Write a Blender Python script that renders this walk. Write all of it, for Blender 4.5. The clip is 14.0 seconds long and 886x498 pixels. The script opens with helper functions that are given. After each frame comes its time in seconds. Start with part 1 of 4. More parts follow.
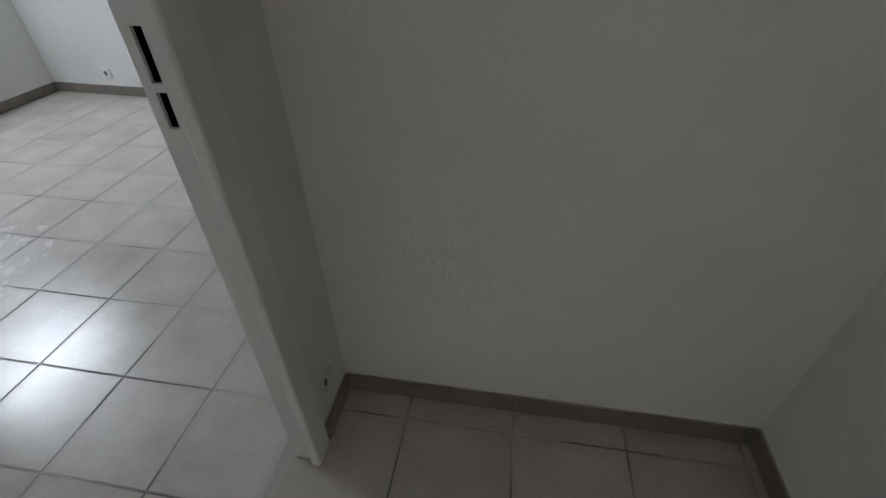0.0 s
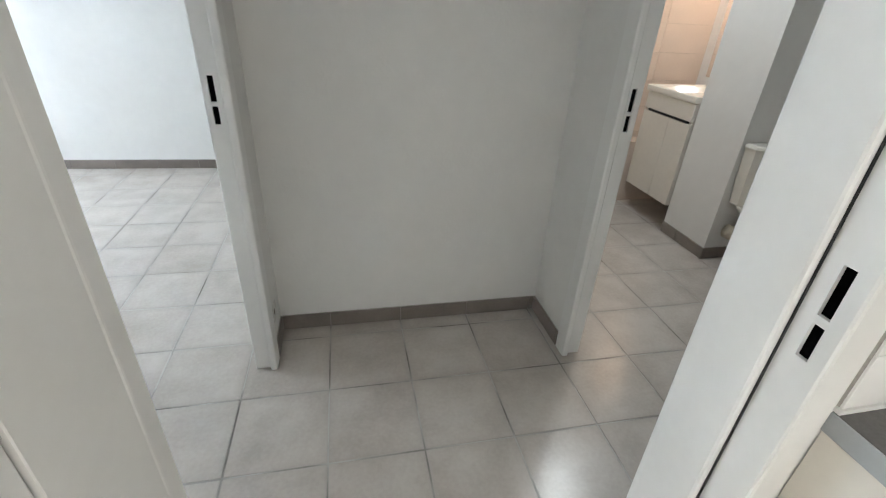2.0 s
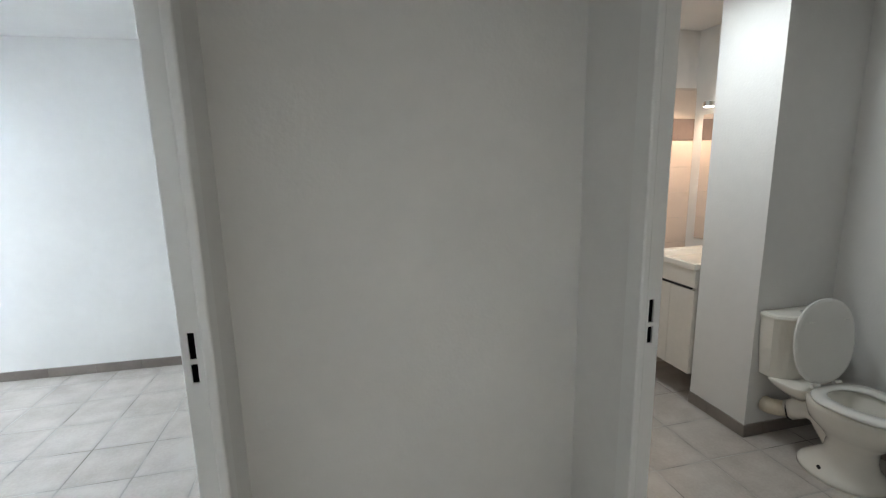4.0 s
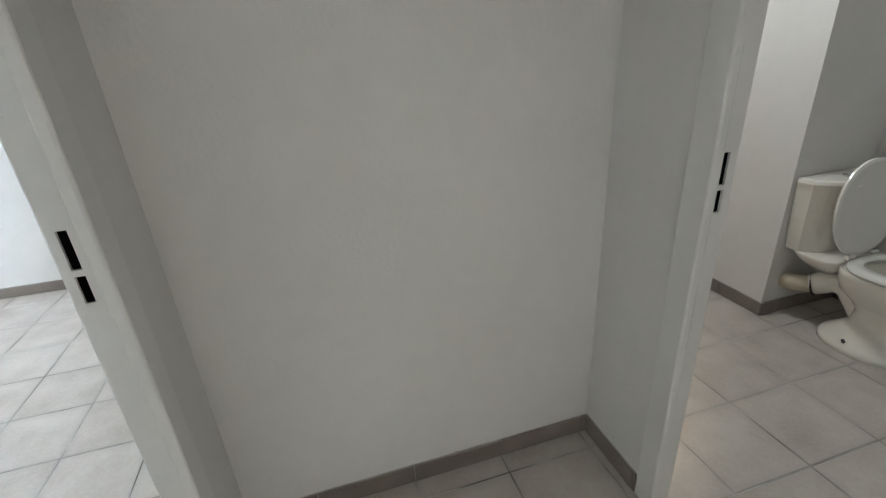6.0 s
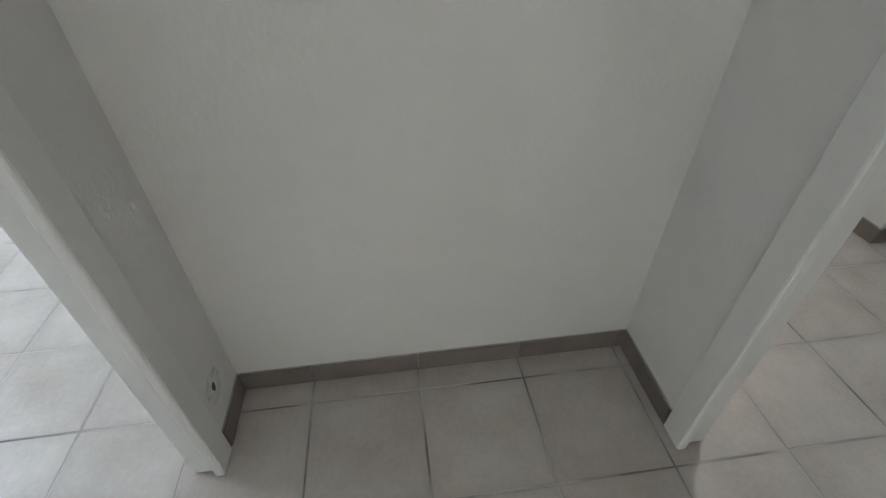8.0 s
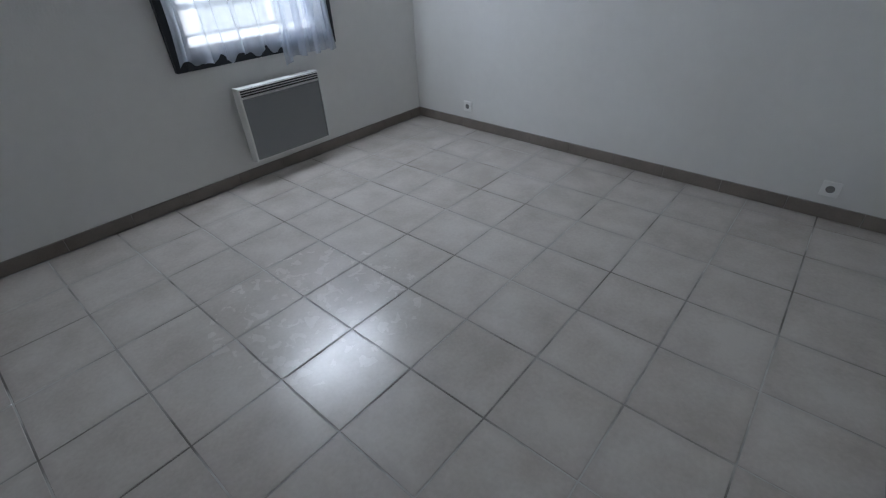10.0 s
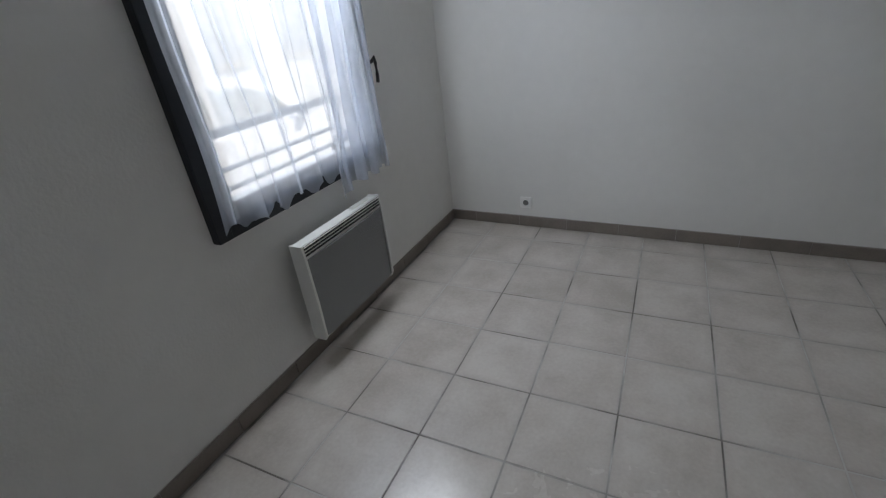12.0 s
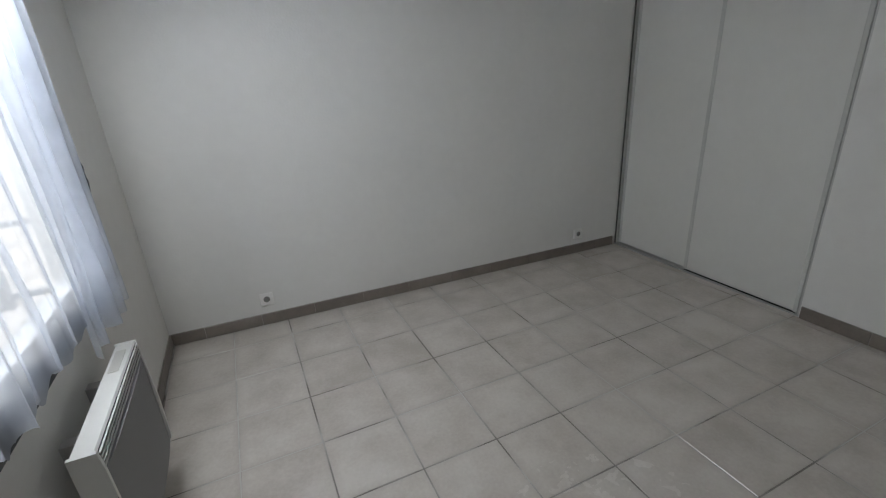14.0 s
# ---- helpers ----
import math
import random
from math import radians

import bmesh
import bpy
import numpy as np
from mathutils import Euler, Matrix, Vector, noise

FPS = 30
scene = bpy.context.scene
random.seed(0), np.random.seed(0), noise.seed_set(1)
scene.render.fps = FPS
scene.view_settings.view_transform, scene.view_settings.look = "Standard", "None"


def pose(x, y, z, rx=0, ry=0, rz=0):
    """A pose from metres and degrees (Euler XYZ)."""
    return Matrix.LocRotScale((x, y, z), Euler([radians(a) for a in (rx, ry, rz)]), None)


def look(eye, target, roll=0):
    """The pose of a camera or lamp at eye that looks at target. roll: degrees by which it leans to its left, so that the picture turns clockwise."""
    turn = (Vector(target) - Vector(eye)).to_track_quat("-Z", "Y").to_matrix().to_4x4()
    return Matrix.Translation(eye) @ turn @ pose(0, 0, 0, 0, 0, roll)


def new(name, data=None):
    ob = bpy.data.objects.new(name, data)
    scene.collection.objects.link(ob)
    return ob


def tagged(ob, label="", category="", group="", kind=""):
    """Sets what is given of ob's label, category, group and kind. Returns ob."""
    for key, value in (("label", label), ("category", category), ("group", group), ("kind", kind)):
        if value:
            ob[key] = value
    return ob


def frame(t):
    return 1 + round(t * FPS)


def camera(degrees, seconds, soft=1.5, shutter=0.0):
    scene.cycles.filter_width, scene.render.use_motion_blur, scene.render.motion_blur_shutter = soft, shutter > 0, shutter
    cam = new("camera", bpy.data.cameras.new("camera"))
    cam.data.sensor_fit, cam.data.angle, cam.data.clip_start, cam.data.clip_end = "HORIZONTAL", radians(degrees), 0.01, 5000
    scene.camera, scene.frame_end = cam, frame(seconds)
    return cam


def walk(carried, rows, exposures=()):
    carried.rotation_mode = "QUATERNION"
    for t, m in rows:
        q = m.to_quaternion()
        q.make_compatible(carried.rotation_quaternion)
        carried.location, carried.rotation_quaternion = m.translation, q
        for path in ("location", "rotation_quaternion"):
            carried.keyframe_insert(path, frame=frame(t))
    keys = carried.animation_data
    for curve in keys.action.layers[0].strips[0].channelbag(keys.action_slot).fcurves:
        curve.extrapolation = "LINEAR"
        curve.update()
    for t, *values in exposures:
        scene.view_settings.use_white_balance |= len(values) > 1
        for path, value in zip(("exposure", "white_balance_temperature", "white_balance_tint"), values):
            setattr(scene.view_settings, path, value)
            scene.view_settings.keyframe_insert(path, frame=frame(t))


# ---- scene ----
cam = camera(89.3, 14.0, soft=1.2)

PATH = [
    (0, (0.249, -0.424, 1.299), (-0.014, 1.129, 0.066), -0.5),
    (0.5, (0.234, -0.661, 1.312), (0.393, 0.916, 0.092), 2.7),
    (0.7, (0.228, -0.803, 1.322), (0.501, 0.757, 0.101), 5.2),
    (1, (0.194, -0.952, 1.315), (0.613, 0.612, 0.141), 5.3),
    (1.5, (0.124, -1.188, 1.351), (0.557, 0.416, 0.236), 4.4),
    (2, (0.118, -1.366, 1.387), (0.517, 0.344, 0.428), 3.2),
    (2.5, (0.126, -1.39, 1.515), (0.514, 0.465, 0.876), 0.1),
    (3, (0.118, -1.262, 1.593), (0.561, 0.648, 1.197), -1.6),
    (3.2, (0.113, -1.227, 1.601), (0.58, 0.688, 1.263), -1.5),
    (5.3, (0.184, -0.861, 1.511), (0.563, 1.02, 0.948), -1.6),
    (5.5, (0.185, -0.813, 1.478), (0.607, 1.041, 0.859), -3.7),
    (6, (0.175, -0.741, 1.412), (0.664, 1.026, 0.613), -3.7),
    (6.5, (0.201, -0.634, 1.332), (0.629, 0.986, 0.239), -2.9),
    (7, (0.257, -0.536, 1.285), (0.591, 1.002, 0.051), -1.4),
    (7.5, (0.318, -0.493, 1.274), (0.615, 1.049, 0.036), -1.2),
    (8, (0.307, -0.479, 1.246), (0.504, 1.051, -0.027), -0.6),
    (8.5, (0.149, -0.417, 1.252), (-0.064, 1.087, -0.05), 4.8),
    (9, (-0.106, -0.288, 1.268), (-0.849, 1.048, -0.022), 6.7),
    (11.3, (-1.808, 0.022, 1.357), (-3.012, 1.298, 0.395), -3.4),
    (11.5, (-1.941, 0.023, 1.369), (-3.066, 1.372, 0.412), -3.3),
    (12, (-2.307, 0.028, 1.382), (-3.137, 1.603, 0.47), -6.7),
    (12.5, (-2.56, 0.089, 1.413), (-3.077, 1.853, 0.626), -8.4),
    (13, (-2.75, 0.044, 1.415), (-2.773, 1.886, 0.635), -10.1),
    (13.5, (-2.944, 0.046, 1.415), (-2.504, 1.833, 0.632), -5.8),
    (14, (-3.105, 0.05, 1.452), (-2.358, 1.76, 0.732), -3.4),
]
EXPOSURES = [(0.0, 1.25, 6350, 9), (0.5, 1.5, 6400, 9), (0.9, 2.4, 6400, 9), (1.2, 2.65, 6400, 8), (2.0, 2.65, 6250, 7), (2.6, 2.5, 6200, 7), (3.2, 2.35, 6200, 7), (5.3, 2.45, 6350, 7),
             (6.0, 2.5, 6350, 7), (7.0, 2.65, 6150, 6), (7.5, 2.6, 6150, 6), (8.0, 2.5, 6150, 7), (8.5, 2.35, 6050, 8), (9.0, 1.45, 5950, 10), (9.2, 1.25, 5950, 10),
             (11.3, 0.22, 6350, 11), (12.0, 0.42, 6500, 11), (13.0, 0.5, 6600, 10), (14.0, 0.65, 6800, 10)]
walk(cam, [(t, look(eye, target, roll)) for t, eye, target, roll in PATH], EXPOSURES)

# ---- world, sun, large lights ----
world = bpy.data.worlds.new("world")
scene.world = world
world.use_nodes = True
_bg = world.node_tree.nodes["Background"]
_sky = world.node_tree.nodes.new("ShaderNodeTexSky")
_sky.sky_type, _sky.sun_disc = "NISHITA", False
_sky.sun_elevation, _sky.sun_rotation = radians(43), radians(45)
world.node_tree.links.new(_sky.outputs[0], _bg.inputs[0])
_bg.inputs[1].default_value = 0.15

sun = new("sun", bpy.data.lights.new("sun", "SUN"))
sun.data.energy, sun.data.angle, sun.data.color = 5.0, radians(0.5), (1.0, 0.95, 0.88)
sun.matrix_world = look((9, 9, 12), (0, 0, 0))

GLOW = 0.30         # emission added to the facade across the street, in place of stronger sunlight
LIVING = 42.0       # daylight in the living room's window
BATH = 0.65         # warm lamp over the bathroom mirror
CEILLAMP = 1.35     # bathroom ceiling lamp
XWIN = -3.66        # plane of the window's inner opening


def area_lamp(name, m, w, h, power, color):
    ob = new(name, bpy.data.lights.new(name, "AREA"))
    ob.data.shape, ob.data.size, ob.data.size_y = "RECTANGLE", w, h
    ob.data.energy, ob.data.color = power, color
    ob.matrix_world = m
    return ob


area_lamp("bedroom_window_daylight", look((XWIN, 1.515, 1.975), (-2.9, 1.45, 0.0)), 1.0, 0.24, 18.5, (0.86, 0.925, 1.0))
area_lamp("living_window_daylight", look((-3.68, -3.2, 1.55), (0.5, -2.9, 1.1)), 1.75, 1.25, LIVING, (1.0, 0.98, 0.95))

# ---- materials ----


def material(name, base, rough=0.5, metal=0.0, var=0.06, scale=6.0, fine=60.0, bump=0.0, bump_scale=120.0, rvar=0.0, tint=None, coat=0.0, per=0.0):
    """Principled surface with broad and fine colour variation, roughness variation and fine relief."""
    m = bpy.data.materials.new(name)
    m.use_nodes = True
    n, l = m.node_tree.nodes, m.node_tree.links
    p = n["Principled BSDF"]
    p.inputs["Metallic"].default_value = metal
    p.inputs["Roughness"].default_value = rough
    p.inputs["Coat Weight"].default_value = coat
    co = n.new("ShaderNodeTexCoord")
    a, b = n.new("ShaderNodeTexNoise"), n.new("ShaderNodeTexNoise")
    a.inputs["Scale"].default_value, b.inputs["Scale"].default_value = scale, fine
    a.inputs["Detail"].default_value = 4
    for q in (a, b):
        l.new(co.outputs["Object"], q.inputs["Vector"])
    mix = n.new("ShaderNodeMath")
    mix.operation = "MULTIPLY_ADD"
    l.new(b.outputs["Fac"], mix.inputs[0])
    mix.inputs[1].default_value = 0.4
    l.new(a.outputs["Fac"], mix.inputs[2])
    last = mix.outputs[0]
    if per:
        info = n.new("ShaderNodeObjectInfo")
        add = n.new("ShaderNodeMath")
        add.operation = "MULTIPLY_ADD"
        l.new(info.outputs["Random"], add.inputs[0])
        add.inputs[1].default_value = per
        l.new(last, add.inputs[2])
        last = add.outputs[0]
    ramp = n.new("ShaderNodeValToRGB")
    lo = [c * (1 - var) for c in base]
    hi = [min(1, c * (1 + var)) for c in (tint or base)]
    ramp.color_ramp.elements[0].position, ramp.color_ramp.elements[1].position = 0.45, 0.95
    ramp.color_ramp.elements[0].color, ramp.color_ramp.elements[1].color = (*lo, 1), (*hi, 1)
    l.new(last, ramp.inputs[0])
    l.new(ramp.outputs[0], p.inputs["Base Color"])
    if rvar:
        r = n.new("ShaderNodeMapRange")
        r.inputs["From Min"].default_value, r.inputs["From Max"].default_value = 0.35, 0.65
        r.inputs["To Min"].default_value, r.inputs["To Max"].default_value = rough - rvar, rough + rvar
        l.new(a.outputs["Fac"], r.inputs[0])
        l.new(r.outputs[0], p.inputs["Roughness"])
    if bump:
        c = n.new("ShaderNodeTexNoise")
        c.inputs["Scale"].default_value = bump_scale
        c.inputs["Detail"].default_value = 2
        l.new(co.outputs["Object"], c.inputs["Vector"])
        d = n.new("ShaderNodeBump")
        d.inputs["Strength"].default_value, d.inputs["Distance"].default_value = bump, 0.002
        l.new(c.outputs["Fac"], d.inputs["Height"])
        l.new(d.outputs[0], p.inputs["Normal"])
    return m


# near-black without gloss, paints the darkness inside the strike slots
VOID = material("unlit_hollow", (0.003, 0.003, 0.003), 1.0, var=0.2)
VOID.node_tree.nodes["Principled BSDF"].inputs["Specular IOR Level"].default_value = 0.0
WALL = material("wall_paint", (0.775, 0.765, 0.742), 0.75, var=0.035, scale=1.6, fine=16, bump=0.5, bump_scale=80)
CEIL = material("ceiling_paint", (0.82, 0.815, 0.80), 0.8, var=0.02, scale=1.5, fine=12, bump=0.2, bump_scale=80)
FRAME = material("frame_enamel", (0.80, 0.795, 0.775), 0.38, var=0.03, scale=3, fine=40, bump=0.06, bump_scale=60, rvar=0.06)
PLINTH = material("plinth_tile_glaze", (0.215, 0.185, 0.163), 0.42, var=0.14, scale=7, fine=90, bump=0.1, bump_scale=150, per=0.12)
MORTAR = material("plinth_mortar", (0.42, 0.40, 0.37), 0.9, var=0.3, scale=9, fine=80, bump=0.4, bump_scale=200)
BLACK = material("black_plastic", (0.012, 0.012, 0.013), 0.5, var=0.2)
DARKMETAL = material("dark_steel", (0.03, 0.025, 0.022), 0.5, metal=0.4, var=0.3, scale=40)
ANTHRACITE = material("anthracite_lacquer", (0.012, 0.016, 0.022), 0.4, var=0.15, scale=10, bump=0.1, bump_scale=200)
HEATER = material("heater_enamel", (0.80, 0.80, 0.78), 0.35, var=0.03, scale=5, bump=0.05)
HEATERFRONT = material("heater_grille_metal", (0.36, 0.37, 0.39), 0.5, metal=0.15, var=0.06, scale=5)
SOCKET = material("socket_plastic", (0.88, 0.87, 0.85), 0.35, var=0.02)
CERAMIC = material("sanitary_ceramic", (0.80, 0.77, 0.70), 0.12, var=0.03, scale=4, coat=0.4)
SEATPLASTIC = material("seat_plastic", (0.80, 0.79, 0.75), 0.2, var=0.02, coat=0.2)
PIPE = material("aged_pvc", (0.62, 0.55, 0.43), 0.5, var=0.12, scale=8)
CHROME = material("chrome", (0.7, 0.7, 0.7), 0.15, metal=1.0, var=0.03)
ALU = material("aluminium", (0.55, 0.55, 0.55), 0.4, metal=0.8, var=0.06, scale=20)
LAMINATE = material("vanity_laminate", (0.74, 0.70, 0.63), 0.4, var=0.05, scale=3, fine=30)
WARDROBE = material("wardrobe_panel", (0.70, 0.695, 0.665), 0.5, var=0.03, scale=1.4, fine=20, bump=0.12, bump_scale=110)
PROFILE = material("wardrobe_profile_enamel", (0.55, 0.55, 0.53), 0.4, var=0.05)
WALLTILE = material("wall_tile_glaze", (0.66, 0.565, 0.49), 0.22, var=0.04, scale=5, per=0.08)
BANDTILE = material("band_tile_glaze", (0.14, 0.11, 0.10), 0.25, var=0.12, scale=9, per=0.1)
WORKTOP = material("worktop_laminate", (0.10, 0.095, 0.09), 0.45, var=0.25, scale=30, fine=200)
EDGING = material("worktop_edge", (0.38, 0.40, 0.41), 0.4, var=0.06)
CARPAINT = material("white_car_paint", (0.75, 0.75, 0.76), 0.25, var=0.02, coat=0.6)
TILEJOINT = material("wall_tile_joint", (0.56, 0.49, 0.43), 0.85, var=0.1)
# dark tone standing in for shade between wardrobe and wall
GAPSHADE = material("wall_gap_shade", (0.11, 0.108, 0.10), 0.9, var=0.2, scale=40)
TYRE = material("tyre_rubber", (0.02, 0.02, 0.02), 0.8, var=0.2)
REDLENS = material("tail_light_lens", (0.5, 0.03, 0.03), 0.2, var=0.1)
RAIL = material("rail_paint", (0.78, 0.79, 0.80), 0.5, var=0.08)
GUARD = material("guard_rail_galvanised", (0.46, 0.48, 0.51), 0.5, metal=0.2, var=0.1, scale=9)
ASPHALT = material("asphalt", (0.45, 0.445, 0.43), 0.9, var=0.3, scale=3, fine=150, bump=0.5)
RENDERWALL = material("outside_render", (0.6, 0.57, 0.5), 0.9, var=0.06, scale=1)


SHUTTER = material("pale_shutter_paint", (0.42, 0.43, 0.43), 0.7, var=0.1, scale=3)


def tile_material():
    """Grey-beige stone-look floor tile: clouds, paler middle, glossy with dried smears."""
    m = bpy.data.materials.new("floor_tile_glaze")
    m.use_nodes = True
    n, l = m.node_tree.nodes, m.node_tree.links
    p = n["Principled BSDF"]
    co, info, geo = n.new("ShaderNodeTexCoord"), n.new("ShaderNodeObjectInfo"), n.new("ShaderNodeNewGeometry")
    off = n.new("ShaderNodeVectorMath")
    off.operation = "MULTIPLY_ADD"
    comb = n.new("ShaderNodeCombineXYZ")
    for k in range(3):
        l.new(info.outputs["Random"], comb.inputs[k])
    l.new(comb.outputs[0], off.inputs[0])
    off.inputs[1].default_value = (37, 53, 11)
    l.new(co.outputs["Object"], off.inputs[2])
    broad, fine, smear = (n.new("ShaderNodeTexNoise") for _ in range(3))
    broad.inputs["Scale"].default_value, broad.inputs["Detail"].default_value = 5, 5
    broad.inputs["Distortion"].default_value = 0.1
    fine.inputs["Scale"].default_value, fine.inputs["Detail"].default_value = 70, 3
    l.new(off.outputs[0], broad.inputs["Vector"])
    l.new(off.outputs[0], fine.inputs["Vector"])
    l.new(geo.outputs["Position"], smear.inputs["Vector"])
    smear.inputs["Scale"].default_value, smear.inputs["Detail"].default_value = 16, 3
    smear.inputs["Distortion"].default_value = 0.5
    add = n.new("ShaderNodeMath")
    add.operation = "MULTIPLY_ADD"
    l.new(fine.outputs["Fac"], add.inputs[0])
    add.inputs[1].default_value = 0.35
    l.new(broad.outputs["Fac"], add.inputs[2])
    add2 = n.new("ShaderNodeMath")
    add2.operation = "MULTIPLY_ADD"
    l.new(info.outputs["Random"], add2.inputs[0])
    add2.inputs[1].default_value = 0.10
    l.new(add.outputs[0], add2.inputs[2])
    ramp = n.new("ShaderNodeValToRGB")
    e = ramp.color_ramp.elements
    e[0].position, e[0].color = 0.48, (0.47, 0.424, 0.38, 1)
    e[1].position, e[1].color = 0.92, (0.61, 0.57, 0.525, 1)
    l.new(add2.outputs[0], ramp.inputs[0])
    # darker margin of each tile, broken up by the clouds
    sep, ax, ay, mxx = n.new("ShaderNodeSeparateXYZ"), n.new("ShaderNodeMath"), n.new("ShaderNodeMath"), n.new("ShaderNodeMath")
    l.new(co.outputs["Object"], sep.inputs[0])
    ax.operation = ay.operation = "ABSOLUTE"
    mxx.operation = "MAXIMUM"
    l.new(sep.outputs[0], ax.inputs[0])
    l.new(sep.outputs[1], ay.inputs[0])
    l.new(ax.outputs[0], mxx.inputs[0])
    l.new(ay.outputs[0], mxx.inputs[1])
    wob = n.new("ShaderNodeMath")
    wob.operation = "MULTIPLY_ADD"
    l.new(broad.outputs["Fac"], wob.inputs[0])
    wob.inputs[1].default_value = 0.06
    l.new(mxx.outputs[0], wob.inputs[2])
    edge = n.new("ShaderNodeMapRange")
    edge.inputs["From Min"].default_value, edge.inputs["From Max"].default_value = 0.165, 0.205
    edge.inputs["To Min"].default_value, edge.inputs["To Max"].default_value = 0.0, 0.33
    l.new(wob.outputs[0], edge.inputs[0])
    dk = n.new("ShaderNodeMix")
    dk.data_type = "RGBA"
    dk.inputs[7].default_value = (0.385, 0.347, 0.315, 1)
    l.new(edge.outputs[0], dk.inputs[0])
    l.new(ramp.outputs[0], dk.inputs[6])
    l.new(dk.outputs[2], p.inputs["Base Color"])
    r = n.new("ShaderNodeMapRange")
    r.inputs["From Min"].default_value, r.inputs["From Max"].default_value = 0.40, 0.58
    r.inputs["To Min"].default_value, r.inputs["To Max"].default_value = -0.012, 0.014
    l.new(smear.outputs["Fac"], r.inputs[0])
    spot, near, rough = n.new("ShaderNodeVectorMath"), n.new("ShaderNodeMapRange"), n.new("ShaderNodeMath")
    spot.operation = "DISTANCE"
    spot.inputs[1].default_value = (-2.25, 0.68, 0.0)
    l.new(geo.outputs["Position"], spot.inputs[0])
    near.inputs["From Min"].default_value, near.inputs["From Max"].default_value = 0.45, 1.0
    near.inputs["To Min"].default_value, near.inputs["To Max"].default_value = 1.0, 0.06
    l.new(spot.outputs["Value"], near.inputs[0])
    rough.operation = "MULTIPLY_ADD"
    l.new(r.outputs[0], rough.inputs[0])
    l.new(near.outputs[0], rough.inputs[1])
    rough.inputs[2].default_value = 0.26
    l.new(rough.outputs[0], p.inputs["Roughness"])
    p.inputs["Specular IOR Level"].default_value = 0.72
    b = n.new("ShaderNodeBump")
    b.inputs["Strength"].default_value, b.inputs["Distance"].default_value = 0.08, 0.002
    l.new(broad.outputs["Fac"], b.inputs["Height"])
    l.new(b.outputs[0], p.inputs["Normal"])
    return m


def grout_material():
    m = bpy.data.materials.new("floor_grout")
    m.use_nodes = True
    n, l = m.node_tree.nodes, m.node_tree.links
    p = n["Principled BSDF"]
    geo, a = n.new("ShaderNodeNewGeometry"), n.new("ShaderNodeTexNoise")
    a.inputs["Scale"].default_value, a.inputs["Detail"].default_value = 2.6, 3
    l.new(geo.outputs["Position"], a.inputs["Vector"])
    ramp = n.new("ShaderNodeValToRGB")
    e = ramp.color_ramp.elements
    e[0].position, e[0].color = 0.39, (0.16, 0.143, 0.128, 1)
    e[1].position, e[1].color = 0.57, (0.49, 0.475, 0.45, 1)
    l.new(a.outputs["Fac"], ramp.inputs[0])
    l.new(ramp.outputs[0], p.inputs["Base Color"])
    p.inputs["Roughness"].default_value = 0.9
    return m


def glass_material(name, tint=(0.97, 0.98, 0.98), gloss=0.05):
    m = bpy.data.materials.new(name)
    m.use_nodes = True
    n, l = m.node_tree.nodes, m.node_tree.links
    out = n["Material Output"]
    t, g, mx = n.new("ShaderNodeBsdfTransparent"), n.new("ShaderNodeBsdfGlossy"), n.new("ShaderNodeMixShader")
    t.inputs[0].default_value = (*tint, 1)
    g.inputs["Roughness"].default_value = 0.02
    mx.inputs[0].default_value = gloss
    l.new(t.outputs[0], mx.inputs[1])
    l.new(g.outputs[0], mx.inputs[2])
    l.new(mx.outputs[0], out.inputs[0])
    return m


def sheer_material():
    """Thin white voile: partly see-through, partly scattering, with a woven grain."""
    m = bpy.data.materials.new("white_voile")
    m.use_nodes = True
    n, l = m.node_tree.nodes, m.node_tree.links
    out = n["Material Output"]
    t, tr, d = n.new("ShaderNodeBsdfTransparent"), n.new("ShaderNodeBsdfTranslucent"), n.new("ShaderNodeBsdfDiffuse")
    tr.inputs[0].default_value = (0.88, 0.92, 0.99, 1)
    d.inputs[0].default_value = (0.74, 0.80, 0.90, 1)
    co, a = n.new("ShaderNodeTexCoord"), n.new("ShaderNodeTexNoise")
    l.new(co.outputs["Object"], a.inputs["Vector"])
    a.inputs["Scale"].default_value, a.inputs["Detail"].default_value = 7, 3
    r = n.new("ShaderNodeMapRange")
    r.inputs["From Min"].default_value, r.inputs["From Max"].default_value = 0.3, 0.7
    r.inputs["To Min"].default_value, r.inputs["To Max"].default_value = 0.46, 0.60
    l.new(a.outputs["Fac"], r.inputs[0])
    m1, m2 = n.new("ShaderNodeMixShader"), n.new("ShaderNodeMixShader")
    m1.inputs[0].default_value = 0.12
    l.new(tr.outputs[0], m1.inputs[1])
    l.new(d.outputs[0], m1.inputs[2])
    l.new(r.outputs[0], m2.inputs[0])
    l.new(t.outputs[0], m2.inputs[1])
    l.new(m1.outputs[0], m2.inputs[2])
    l.new(m2.outputs[0], out.inputs[0])
    return m


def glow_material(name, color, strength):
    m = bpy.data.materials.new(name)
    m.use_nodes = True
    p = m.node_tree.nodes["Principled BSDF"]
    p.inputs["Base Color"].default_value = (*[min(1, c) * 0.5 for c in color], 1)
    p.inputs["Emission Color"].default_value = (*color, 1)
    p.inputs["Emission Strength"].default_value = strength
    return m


def mirror_material():
    m = bpy.data.materials.new("mirror_silver")
    m.use_nodes = True
    p = m.node_tree.nodes["Principled BSDF"]
    p.inputs["Base Color"].default_value = (0.9, 0.9, 0.9, 1)
    p.inputs["Metallic"].default_value, p.inputs["Roughness"].default_value = 1.0, 0.02
    return m


